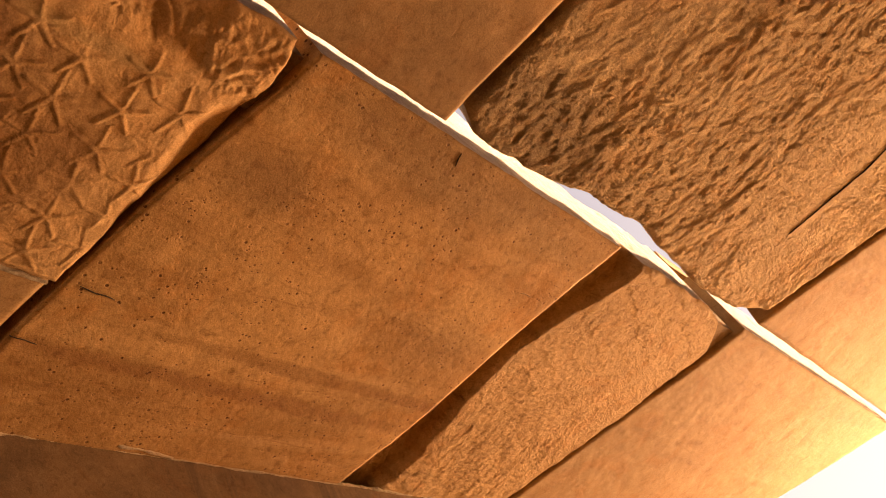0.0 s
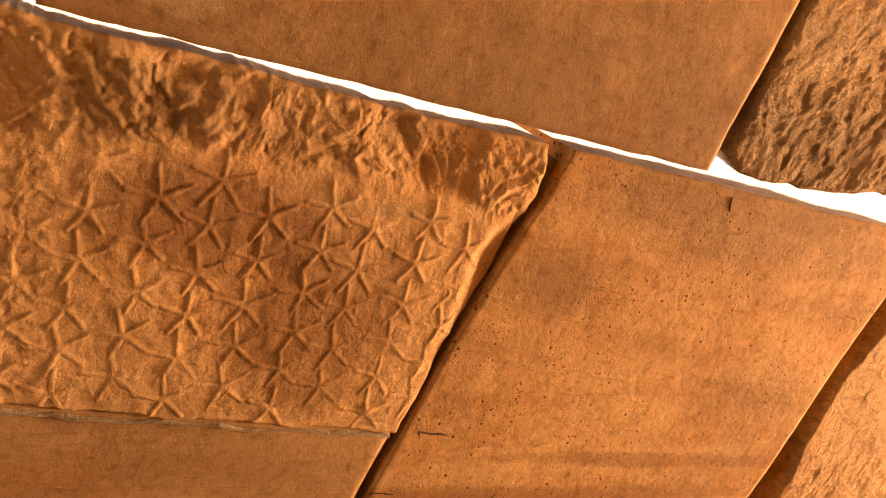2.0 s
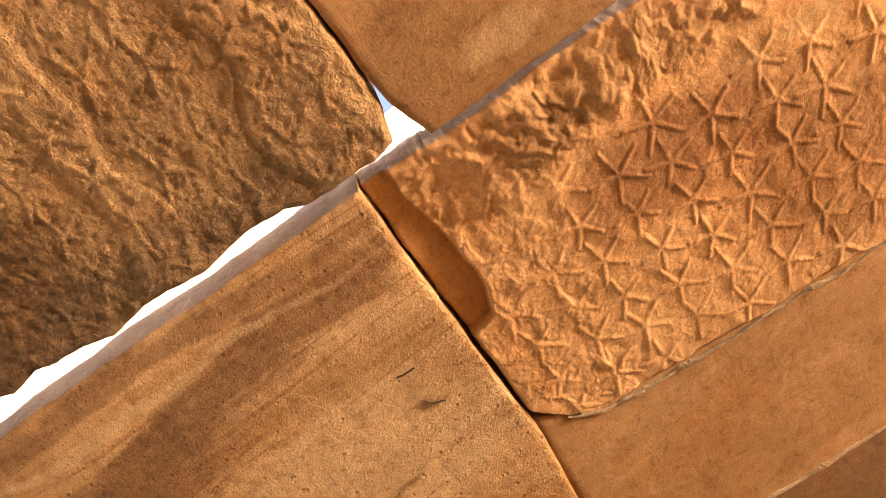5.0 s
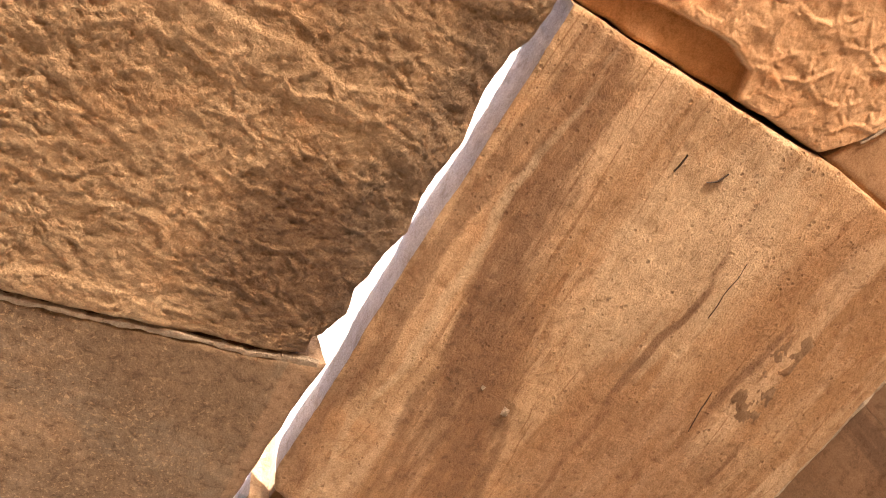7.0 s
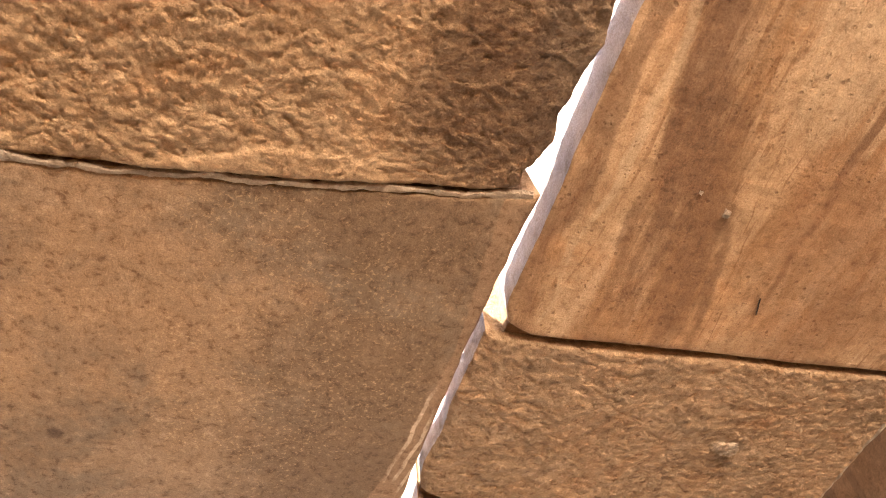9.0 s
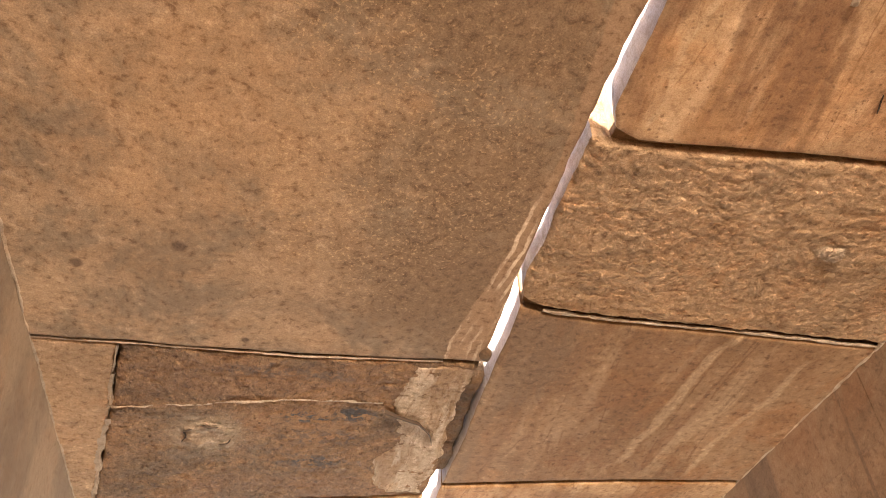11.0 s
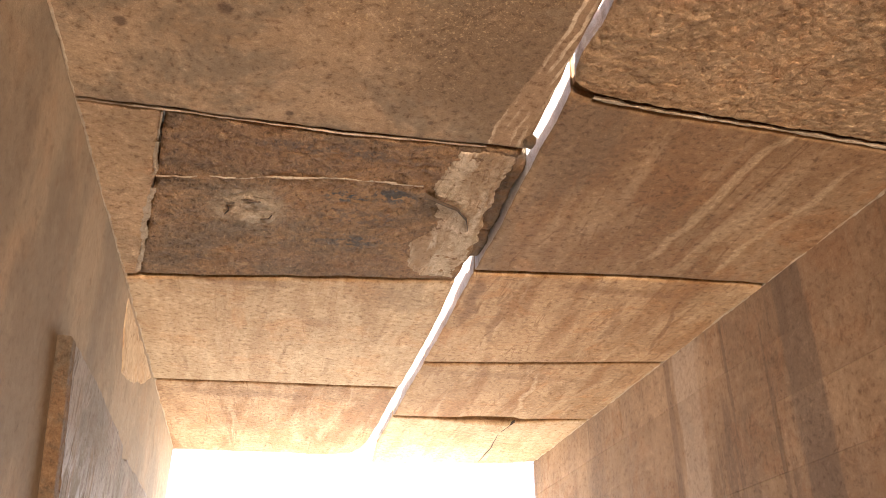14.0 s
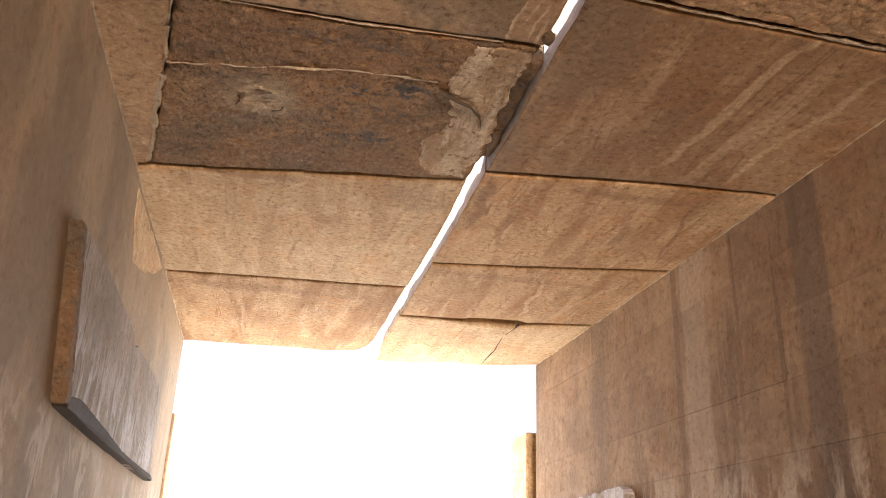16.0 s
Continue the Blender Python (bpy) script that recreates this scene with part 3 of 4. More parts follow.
def stars_relief(x, y):
    """The slab of stars: broken away along the slit, with a cut recess at its north-west corner."""
    lumps = rough(0.034, 0.24, 21, 0.15)(x, y) + rough(0.005, 0.045, 22, 0.6)(x, y)
    brink = 2.66 + 0.07 * fbm(y, y * 0, 0.5, 4, 4) + 0.10 * ramp(y, -1.1, -0.7)
    broken = ramp(brink - x, -0.03, 0.06)
    flat = 0.003 * fbm(x, y, 0.3, 8) + 0.0025 * fbm(x, y, 0.05, 9, 4) + star_columns(x, y, 0.0034)
    west_edge = ramp(-0.85 - y, 0.0, 0.25)
    flat = flat * (0.8 + 0.2 * west_edge) + (1 - west_edge) * rough(0.005, 0.06, 33)(x, y)
    h = flat * (1 - broken) + broken * (1.15 * lumps - 0.010 - 0.022 * ramp(2.50 - x, 0, 0.14))
    bevel = ramp(-2.30 - 0.15 * ramp(2.9 - x, 0, 0.4) + 0.03 * fbm(x, y, 0.2, 6) - y, 0.0, 0.12)
    h = h - 0.035 * bevel
    h = np.where(x < 2.42, h * ramp(x, 2.36, 2.42) - 0.02 * (1 - ramp(x, 2.36, 2.42)), h)
    south = -0.645 - 0.045 * ramp(x, 2.45, 2.75) + 0.012 * fbm(x, y, 0.12, 7) + 0.035 * ramp(x, 2.86, 2.98)
    cut = ramp(y - south, 0.0, 0.012) * ramp(2.995 + 0.2 * (y + 0.6) - x, 0.0, 0.012)
    return h * (1 - cut) + cut * (-0.052 + 0.004 * fbm(x, y, 0.1, 2))


def chevron_relief(x, y):
    """Worn remains of stars, and a rough lower part towards the wall."""
    marks = star_field(x, y, 2.7, -5.2, 0.165, 0.19, 0.068, 0.0065, 0.005, 9, arms=(0, 2, 3), wear=0.3)
    rough_part = ramp(x + 0.25 * fbm(x, y, 0.5, 3), 3.35, 3.75)
    h = marks * (1 - rough_part) + 0.004 * fbm(x, y, 0.2, 4) + rough_part * rough(0.008, 0.06, 5)(x, y)
    south_break = ramp(-4.72 - 0.35 * ramp(3.2 - x, 0, 0.8) - y + 0.03 * fbm(x, y, 0.2, 6), 0.0, 0.06)
    return h * south_break + (1 - south_break) * (-0.10 + rough(0.03, 0.12, 7)(x, y))


def rubble_relief(seed, amp, ox, oy, marks=0.005):
    """Hackly broken face with calmer patches where thin star outlines survive, and a few long ledges."""
    def f(x, y):
        flat = star_field(x, y, ox, oy, 0.155, 0.17, 0.085, 0.0055, marks, seed, wear=0.6)
        calm = ramp(fbm(x, y, 0.8, seed + 4, 5), -0.35, 0.35)
        ledge = 0.006 * ramp(np.sin(7.0 * y + 2.5 * fbm(x, y, 0.7, seed + 8, 3)), 0.55, 0.75) * ramp(fbm(x, y, 1.2, seed + 9, 2), -0.1, 0.3)
        return rough(amp * 0.75, 0.055, seed, 0.6)(x, y) * (1.0 - 0.8 * calm) + 0.45 * rough(amp, 0.4, seed + 2, 0.2)(x, y) + rough(amp * 0.4, 0.024, seed + 5)(x, y) + flat * (0.2 + 0.8 * calm) + ledge
    return f


def sooty_relief(x, y):
    """Rough underside whose edge by the slit is broken away upwards."""
    broken = ramp(x - 2.235 + 0.03 * fbm(x, y, 0.25, 41) - 0.10 * ramp(np.abs(y - 3.95), 0.2, 0.7), 0.0, 0.10)
    return rough(0.010, 0.06, 18, 0.5)(x, y) - broken * (0.11 + rough(0.03, 0.15, 43)(x, y))


def gentle(amp, seed):
    return lambda x, y: amp * fbm(x, y, 0.6, seed, 3) + amp * 0.35 * fbm(x, y, 0.07, seed + 3, 3)


# east row, from the south end to the north end
slab(roof, "smooth ochre sandstone slab at the bright south opening", M_PLAIN, [(2.36, -10.95), (3.65, -10.22), (XE, -9.5)], [(2.36, -6.64), (XE, -5.85)],
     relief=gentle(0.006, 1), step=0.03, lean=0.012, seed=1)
slab(roof, "broken sandstone slab with worn carved star marks", M_CHEVRON, [(2.64, -6.49), (3.33, -6.33), (4.27, -6.0), (XE, -5.81)], [(2.38, -4.85), (2.99, -4.70), (3.84, -4.58), (XE, -4.32)],
     west=[(2.42, -6.30), (2.38, -6.05), (2.36, -5.3)], relief=chevron_relief, step=0.010, ragged=0.02, worn=0.03, lean=0.012, seed=2)
slab(roof, "pitted smooth ochre sandstone slab with dark veins", M_PITTED, [(2.36, -4.80), (2.99, -4.67), (3.84, -4.55), (XE, -4.29)], [(2.37, -2.58), (2.6, -2.535), (2.9, -2.46), (3.25, -2.385), (3.6, -2.32), (XE, -2.13)],
     relief=gentle(0.004, 3), step=0.018, ragged=0.006, worn=0.004, lean=0.012, seed=3)
slab(roof, "dark orange sandstone slab carved with rows of five-pointed stars", M_STAR, [(2.38, -2.49), (2.64, -2.50), (2.96, -2.43), (3.25, -2.36), (3.62, -2.295)], [(2.37, -0.552), (2.9, -0.543), (3.40, -0.552), (3.50, -0.648)],
     east=[(3.61, -2.1), (3.60, -1.6), (3.575, -1.1), (3.56, -0.76)], relief=stars_relief, step=0.005, ragged=0.014, worn=0.013, lean=0.012, seed=4)
slab(roof, "plain smooth sandstone infill slab beside the carved slab", M_SMOOTH, [(3.61, -2.27), (XE, -2.07)], [(3.43, -0.538), (3.93, -0.481), (XE, -0.476)],
     west=[(3.605, -2.1), (3.59, -1.6), (3.57, -1.1), (3.545, -0.74), (3.475, -0.62)], relief=gentle(0.003, 5), step=0.02, ragged=0.006, worn=0.006, seed=5, base=H + 0.006)
slab(roof, "sandstone slab with flowing brown bands", M_BANDED, [(2.36, -0.545), (3.0, -0.53), (3.5, -0.53), (3.93, -0.475), (XE, -0.47)], [(2.50, 1.555), (3.02, 1.525), (3.83, 1.49), (XE, 1.44)],
     east=(), west=[(2.365, -0.3), (2.355, 0.3), (2.352, 0.9), (2.348, 1.42), (2.384, 1.506)], relief=gentle(0.005, 6), step=0.018, ragged=0.006, worn=0.005, lean=0.012, seed=6)
slab(roof, "coarse brown sandstone slab with chipped edges", M_COARSE, [(2.31, 1.57), (2.52, 1.59), (3.02, 1.555), (XE, 1.475)], [(2.44, 2.67), (2.78, 2.70), (3.4, 2.715), (XE, 2.77)],
     west=[(2.303, 2.0), (2.30, 2.48), (2.325, 2.61)], relief=rough(0.0068, 0.030, 7), step=0.0075, ragged=0.010, worn=0.02, lean=0.012, seed=7)
slab(roof, "smooth brown sandstone slab with pale streaks", M_STREAK, [(2.33, 2.68), (2.42, 2.71), (2.8, 2.745), (3.4, 2.76), (XE, 2.80)], [(2.352, 4.665), (3.59, 4.485), (XE, 4.395)],
     west=[(2.340, 2.95), (2.342, 3.5), (2.358, 4.1)], relief=gentle(0.006, 8), step=0.025, lean=0.012, seed=8)
slab(roof, "smooth sandstone slab lit from the north opening", M_FAR, [(2.35, 4.70), (3.59, 4.515), (XE, 4.42)], [(2.362, 6.54), (4.37, 6.07), (XE, 5.96)],
     west=[(2.362, 5.6)], relief=gentle(0.006, 9), step=0.03, lean=0.012, seed=9)
slab(roof, "smooth sandstone slab lit from the north opening", M_FAR, [(2.362, 6.575), (4.37, 6.10), (XE, 5.99)], [(2.352, 8.20), (3.0, 8.12), (3.10, 8.05), (3.62, 7.98), (3.68, 8.03), (4.35, 7.875), (XE, 7.80)],
     relief=gentle(0.006, 10), step=0.035, lean=0.012, seed=10)
slab(roof, "cracked sandstone slab at the bright north opening", M_PALE, [(2.347, 8.24), (3.02, 8.24), (3.1, 8.27), (3.62, 8.24), (3.68, 8.15), (4.35, 7.91), (XE, 7.83)], [(2.40, 10.34), (3.8, 10.06), (4.41, 9.82), (XE, 9.7)],
     west=[(2.336, 9.2)], relief=gentle(0.01, 11), step=0.035, lean=0.012, seed=11)
# west row, from the south end to the north end
slab(roof, "smooth pale orange sandstone slab at the south opening", M_PLAIN, [(XW, -11.5), (2.30, -10.95)], [(XW, -7.57), (1.22, -7.05), (2.28, -6.73)],
     relief=gentle(0.006, 12), step=0.035, thick=0.20, lean=-0.03, seed=12)
slab(roof, "rough broken orange sandstone slab with a ragged edge", M_ROUGH, [(XW, -7.53), (1.22, -7.01), (2.17, -6.69)], [(XW, -3.50), (1.62, -3.34), (2.24, -3.30)],
     east=[(2.285, -6.3), (2.302, -5.74), (2.263, -5.36), (2.236, -5.05), (2.193, -4.81), (2.231, -4.55), (2.223, -4.3), (2.282, -4.0), (2.309, -3.79), (2.295, -3.73), (2.309, -3.55), (2.300, -3.42)],
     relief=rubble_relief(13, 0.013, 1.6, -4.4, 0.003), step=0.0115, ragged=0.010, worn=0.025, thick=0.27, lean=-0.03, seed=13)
slab(roof, "smooth ochre sandstone slab with fine chisel lines", M_SMOOTH, [(XW, -3.45), (1.62, -3.30), (2.322, -3.235)], [(XW, -0.715), (1.4, -0.748), (2.10, -0.765), (2.2, -0.776), (2.345, -0.82)],
     relief=gentle(0.004, 14), step=0.02, ragged=0.005, worn=0.004, thick=0.20, lean=-0.006, seed=14)
slab(roof, "rough eroded sandstone slab with faint carved stars", M_ROUGH, [(XW, -0.70), (1.4, -0.735), (2.10, -0.752), (2.20, -0.752), (2.30, -0.715)], [(XW, 1.19), (0.37, 1.138), (1.27, 1.045), (2.06, 0.93), (2.21, 0.885)],
     east=[(2.325, -0.64), (2.311, -0.45), (2.307, -0.388), (2.280, -0.33), (2.278, -0.2), (2.296, 0.0), (2.276, 0.1), (2.272, 0.19), (2.298, 0.32), (2.274, 0.41), (2.264, 0.53), (2.247, 0.59), (2.265, 0.69), (2.225, 0.79), (2.205, 0.815)],
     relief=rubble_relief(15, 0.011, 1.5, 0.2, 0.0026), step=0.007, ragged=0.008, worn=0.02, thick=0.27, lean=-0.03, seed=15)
slab(roof, "large smooth grey-brown sandstone slab with a pale stratum", M_GREY, [(XW, 1.20), (0.37, 1.15), (1.27, 1.055), (2.06, 0.945), (2.297, 0.90)], [(XW, 3.215), (0.41, 3.215), (1.3, 3.235), (2.262, 3.185)],
     east=[(2.282, 1.1), (2.268, 1.5), (2.256, 2.0), (2.248, 2.5), (2.262, 2.8)], relief=gentle(0.004, 16), step=0.02, thick=0.20, lean=-0.03, seed=16)
slab(roof, "narrow sandstone block at the wall", M_COARSE, [(XW, 3.235), (0.405, 3.235)], [(XW, 5.31), (0.085, 5.20)], east=[(0.315, 3.85)],
     relief=rough(0.006, 0.1, 17), step=0.02, seed=17)
slab(roof, "sooty sandstone slab with traces of blue paint", M_DARK, [(0.42, 3.235), (1.3, 3.255), (2.25, 3.205)], [(0.10, 5.195), (2.255, 4.82)],
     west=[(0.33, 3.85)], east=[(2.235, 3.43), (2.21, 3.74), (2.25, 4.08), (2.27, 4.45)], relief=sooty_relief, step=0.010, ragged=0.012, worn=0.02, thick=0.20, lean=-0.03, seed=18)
slab(roof, "pale smooth sandstone slab between darker ones", M_PALE, [(XW, 5.335), (2.255, 4.855)], [(XW, 7.52), (2.01, 7.265), (2.262, 7.24)],
     east=[(2.272, 5.4), (2.272, 6.3)], relief=gentle(0.005, 19), step=0.025, thick=0.20, lean=-0.03, seed=19)
slab(roof, "orange sandstone slab at the bright north opening", M_FAR, [(XW, 7.56), (2.01, 7.30), (2.255, 7.275)], [(XW, 10.2), (0.0, 10.13), (1.6, 10.03), (1.88, 9.98), (2.09, 9.86)],
     east=[(2.25, 8.05), (2.235, 8.97), (2.195, 9.6)], relief=rough(0.010, 0.3, 20, 0.3), step=0.03, ragged=0.012, thick=0.20, lean=-0.03, seed=20)

# unseen blocks added over the slab joints so no sky shows through them
for x0, x1, ya, yb in ((2.40, XE, -6.55, -5.83), (2.75, XE, -4.85, -4.3), (2.40, XE, -2.54, -2.08), (2.44, XE, -0.555, -0.48), (2.5, XE, 1.57, 1.46), (2.5, XE, 2.70, 2.78), (2.44, XE, 4.68, 4.41), (2.42, XE, 6.56, 5.97), (2.42, XE, 8.2, 7.82),
                       (XW, 2.10, -7.55, -6.77), (XW, 2.12, -3.47, -3.28), (XW, 2.15, -0.70, -0.765), (XW, 2.08, 1.19, 0.93), (XW, 2.06, 3.225, 3.2), (XW, 2.06, 5.32, 4.87), (XW, 2.06, 7.54, 7.28)):
    w, top = 0.22, H + (0.615 if x0 > 1 else 0.215)
    v = [(x0, ya - w, top), (x1, yb - w, top), (x1, yb + w, top), (x0, ya + w, top)]
    v += [(a, b, c + 0.16) for a, b, c in v]
    mesh_object("packing_stone", v, [(3, 2, 1, 0), (4, 5, 6, 7), (0, 1, 5, 4), (1, 2, 6, 5), (2, 3, 7, 6), (3, 0, 4, 7)], M_FAR, roof)

# two more such unseen blocks, against light leaking through the long seams
for v in ([(3.50, -2.45, H + 0.615), (3.78, -2.45, H + 0.615), (3.70, -0.45, H + 0.615), (3.40, -0.45, H + 0.615)],):
    v += [(a, b, c + 0.16) for a, b, c in v]
    mesh_object("packing_stone", v, [(3, 2, 1, 0), (4, 5, 6, 7), (0, 1, 5, 4), (1, 2, 6, 5), (2, 3, 7, 6), (3, 0, 4, 7)], M_FAR, roof)
v = [(0.30, 3.15, H + 0.62), (0.56, 3.15, H + 0.62), (0.24, 5.3, H + 0.62), (-0.02, 5.3, H + 0.62)]
v += [(a, b, c + 0.16) for a, b, c in v]
mesh_object("packing_stone", v, [(3, 2, 1, 0), (4, 5, 6, 7), (0, 1, 5, 4), (1, 2, 6, 5), (2, 3, 7, 6), (3, 0, 4, 7)], M_FAR, roof)


# added dark blocks that keep sun and sky out of the joint corners
for corners, low in (([(2.43, -2.60), (2.70, -2.53), (2.70, -2.44), (2.43, -2.45)], 0.05), ([(2.43, -6.64), (2.70, -6.56), (2.70, -6.40), (2.44, -6.12)], 0.04), ([(2.345, 2.60), (2.50, 2.64), (2.50, 2.76), (2.345, 2.72)], 0.05), ([(2.40, 1.49), (2.70, 1.50), (2.70, 1.60), (2.39, 1.62)], 0.03)):
    v = [(a, b, H + low) for a, b in corners] + [(a, b, H + 0.6) for a, b in corners]
    mesh_object("wedge_stone", v, [(3, 2, 1, 0), (4, 5, 6, 7), (0, 1, 5, 4), (1, 2, 6, 5), (2, 3, 7, 6), (3, 0, 4, 7)], M_INSET, roof)


# ---- mortar, patches and cracks on the roof ----
def bead(points, width, seed, high=0.010, label="", base=H, parent=None, material=None):
    """A crumbly strip of mortar pressed along a joint of the underside."""
    p = along(points, max(8, int(np.hypot(*np.diff(np.array(points, float), axis=0).T).sum() / 0.014)))
    d = np.gradient(p, axis=0)
    n = np.stack([-d[:, 1], d[:, 0]], 1) / np.hypot(d[:, 0], d[:, 1])[:, None]
    t = np.arange(len(p)) * 0.014
    w = width * np.clip(0.75 + 0.7 * fbm(t, t * 0 + seed, 0.10, seed, 5, 0.7), 0.45, 1.5)
    h = high * np.clip(0.5 + 0.8 * fbm(t, t * 0 + seed + 3, 0.07, seed + 5, 4), 0.1, 1.5)
    mid = width * 0.35 * fbm(t, t * 0 + 7, 0.15, seed + 9)
    rows = []
    for k, up in ((-1.0, -0.012), (-0.55, 0.75), (0.05, 1.0), (0.6, 0.7), (1.0, -0.012)):
        q = p + n * (mid + k * w * 0.5)[:, None]
        rows.append(np.column_stack([q, base - np.where(up < 0, up, up * h)]))
    v = np.concatenate(rows)
    m = len(p)
    faces = [(r * m + i, r * m + i + 1, (r + 1) * m + i + 1, (r + 1) * m + i) for r in range(4) for i in range(m - 1)]
    return mesh_object("mortar_joint", v, faces, material or M_MORTAR, parent or roof, label)


bead([(-0.02, 1.19), (0.37, 1.152), (1.27, 1.06), (2.06, 0.95), (2.27, 0.91)], 0.042, 1, 0.005, "pale crumbling mortar along the joint")
bead([(0.0, 3.226), (0.41, 3.226), (1.3, 3.247), (2.05, 3.205)], 0.014, 2, 0.003)
bead([(2.45, 2.70), (2.8, 2.728), (3.4, 2.742), (4.4, 2.785)], 0.024, 3, 0.003)
bead([(3.63, -2.27), (3.615, -1.6), (3.59, -1.1), (3.565, -0.76), (3.50, -0.64)], 0.022, 5, 0.007)
bead([(0.004, -3.0), (0.004, 5.4), (0.004, 10.0)], 0.022, 7, 0.012, "thin mortar line where wall meets ceiling")
bead([(4.396, -9.0), (4.396, 0.0), (4.396, 9.7)], 0.024, 8, 0.012, "thin mortar line where wall meets ceiling")
bead([(4.36, -3.0), (4.385, -3.3)], 0.03, 9, 0.014, material=M_PLASTER)
bead([(0.325, 3.86), (0.8, 3.78), (1.3, 3.68), (1.6, 3.66), (1.80, 3.66)], 0.022, 10, 0.009, "thin pale mortar line across the slab")
bead([(0.36, 3.52), (0.335, 3.66), (0.32, 3.86)], 0.055, 11, 0.012, material=M_PLASTER)
bead([(0.405, 3.25), (0.36, 3.5)], 0.012, 12, 0.006)
bead([(0.29, 4.0), (0.22, 4.4), (0.10, 5.15)], 0.05, 13, 0.003)


def patch(name, label, outline, material, high, seed, parent):
    """A lumpy patch of plaster with a ragged outline."""
    o = np.array(outline, float)
    c = o.mean(0)
    ring = along([*outline, outline[0]], 73)[:-1]
    out = ring - c
    reach = 1 + 0.28 * fbm(ring[:, 0], ring[:, 1], 0.10, seed, 6, 0.75)
    rows, levels = [], np.linspace(1, 0.0, 16)
    for f in levels:
        q = c + out * (reach * f)[:, None]
        edge = ramp(1 - f, 0, 0.12)
        h = edge * high * (0.5 + 0.9 * fbm(q[:, 0], q[:, 1], 0.06, seed + 3, 5, 0.7)) - (1 - edge) * 0.012
        rows.append(np.column_stack([q, H - h]))
    v, n = np.concatenate(rows), 72
    faces = [(r * n + i, r * n + (i + 1) % n, (r + 1) * n + (i + 1) % n, (r + 1) * n + i) for r in range(len(levels) - 1) for i in range(n)]
    return mesh_object(name, v, faces, material, parent, label, smooth=len(faces))


def flaked(x, y):
    """Curling flakes and ripples of a broken-off layer."""
    w = fbm(x, y, 0.35, 45, 4)
    return rough(0.005, 0.09, 44)(x, y) + 0.004 * np.abs(np.sin(22 * x + 14 * y + 9 * w))


slab(roof, "pale flaked stone layer at a broken edge", M_SHELL, [(1.93, 3.27), (2.23, 3.24)], [(2.00, 4.80), (2.22, 4.79)],
     west=[(1.86, 3.46), (1.83, 3.68), (1.90, 3.85), (1.93, 4.18), (1.82, 4.36), (1.87, 4.60)], east=[(2.22, 3.43), (2.19, 3.74), (2.215, 4.05), (2.24, 4.4), (2.23, 4.6)],
     relief=flaked, step=0.008, ragged=0.045, worn=0.010, thick=0.03, seed=44, name="flaked_layer", base=H - 0.004)
patch("plaster_patch", "round pale plaster spot on the sooty slab", [(0.66, 4.19), (0.70, 4.02), (0.82, 3.96), (0.95, 4.0), (1.0, 4.12), (0.97, 4.25), (0.84, 4.31), (0.72, 4.28)], M_PLASTER, 0.014, 5, roof)
patch("plaster_patch", "small pale chip on the banded slab", [(2.985, 0.80), (3.02, 0.81), (3.02, 0.845), (2.99, 0.85)], M_PLASTER, 0.009, 7, roof)
patch("plaster_patch", "small pale chip on the banded slab", [(2.855, 0.75), (2.875, 0.755), (2.87, 0.775), (2.855, 0.77)], M_PLASTER, 0.008, 8, roof)
patch("plaster_patch", "pale scar on the coarse slab", [(3.62, 2.05), (3.72, 2.04), (3.76, 2.10), (3.68, 2.14), (3.62, 2.11)], M_PLASTER, 0.014, 9, roof)
patch("stone_inset", "dark rectangular stone inset", [(3.82, 0.06), (3.96, 0.05), (3.985, 0.3), (4.0, 0.55), (3.81, 0.54), (3.81, 0.3)], M_INSET, 0.006, 10, roof)


def crack(points, width, seed, deep=0.004):
    """A thin dark sliver painting the shade in a crack, widest in the middle."""
    p = along(points, max(10, int(len(points) * 14)))
    d = np.gradient(p, axis=0)
    n = np.stack([-d[:, 1], d[:, 0]], 1) / np.maximum(np.hypot(d[:, 0], d[:, 1]), 1e-6)[:, None]
    t = np.linspace(0, 1, len(p))
    p = p + n * (0.005 * fbm(p[:, 0], p[:, 1], 0.08, seed, 4))[:, None] * np.sin(t * math.pi)[:, None]
    w = 0.6 * width * (np.sin(t * math.pi) ** 0.6) * (0.6 + 0.7 * vnoise(t * 14, t * 0, seed)) + 0.0006
    v = np.concatenate([np.column_stack([p + n * w[:, None] / 2, np.full(len(p), H - deep)]), np.column_stack([p - n * w[:, None] / 2, np.full(len(p), H - deep)]), np.column_stack([p, np.full(len(p), H + 0.02)])])
    m = len(p)
    faces = [(i, i + 1, m + i + 1, m + i) for i in range(m - 1)] + [(i, i + 1, 2 * m + i + 1, 2 * m + i) for i in range(m - 1)] + [(m + i, m + i + 1, 2 * m + i + 1, 2 * m + i) for i in range(m - 1)]
    return mesh_object("crack", v, faces, M_CRACK, roof)


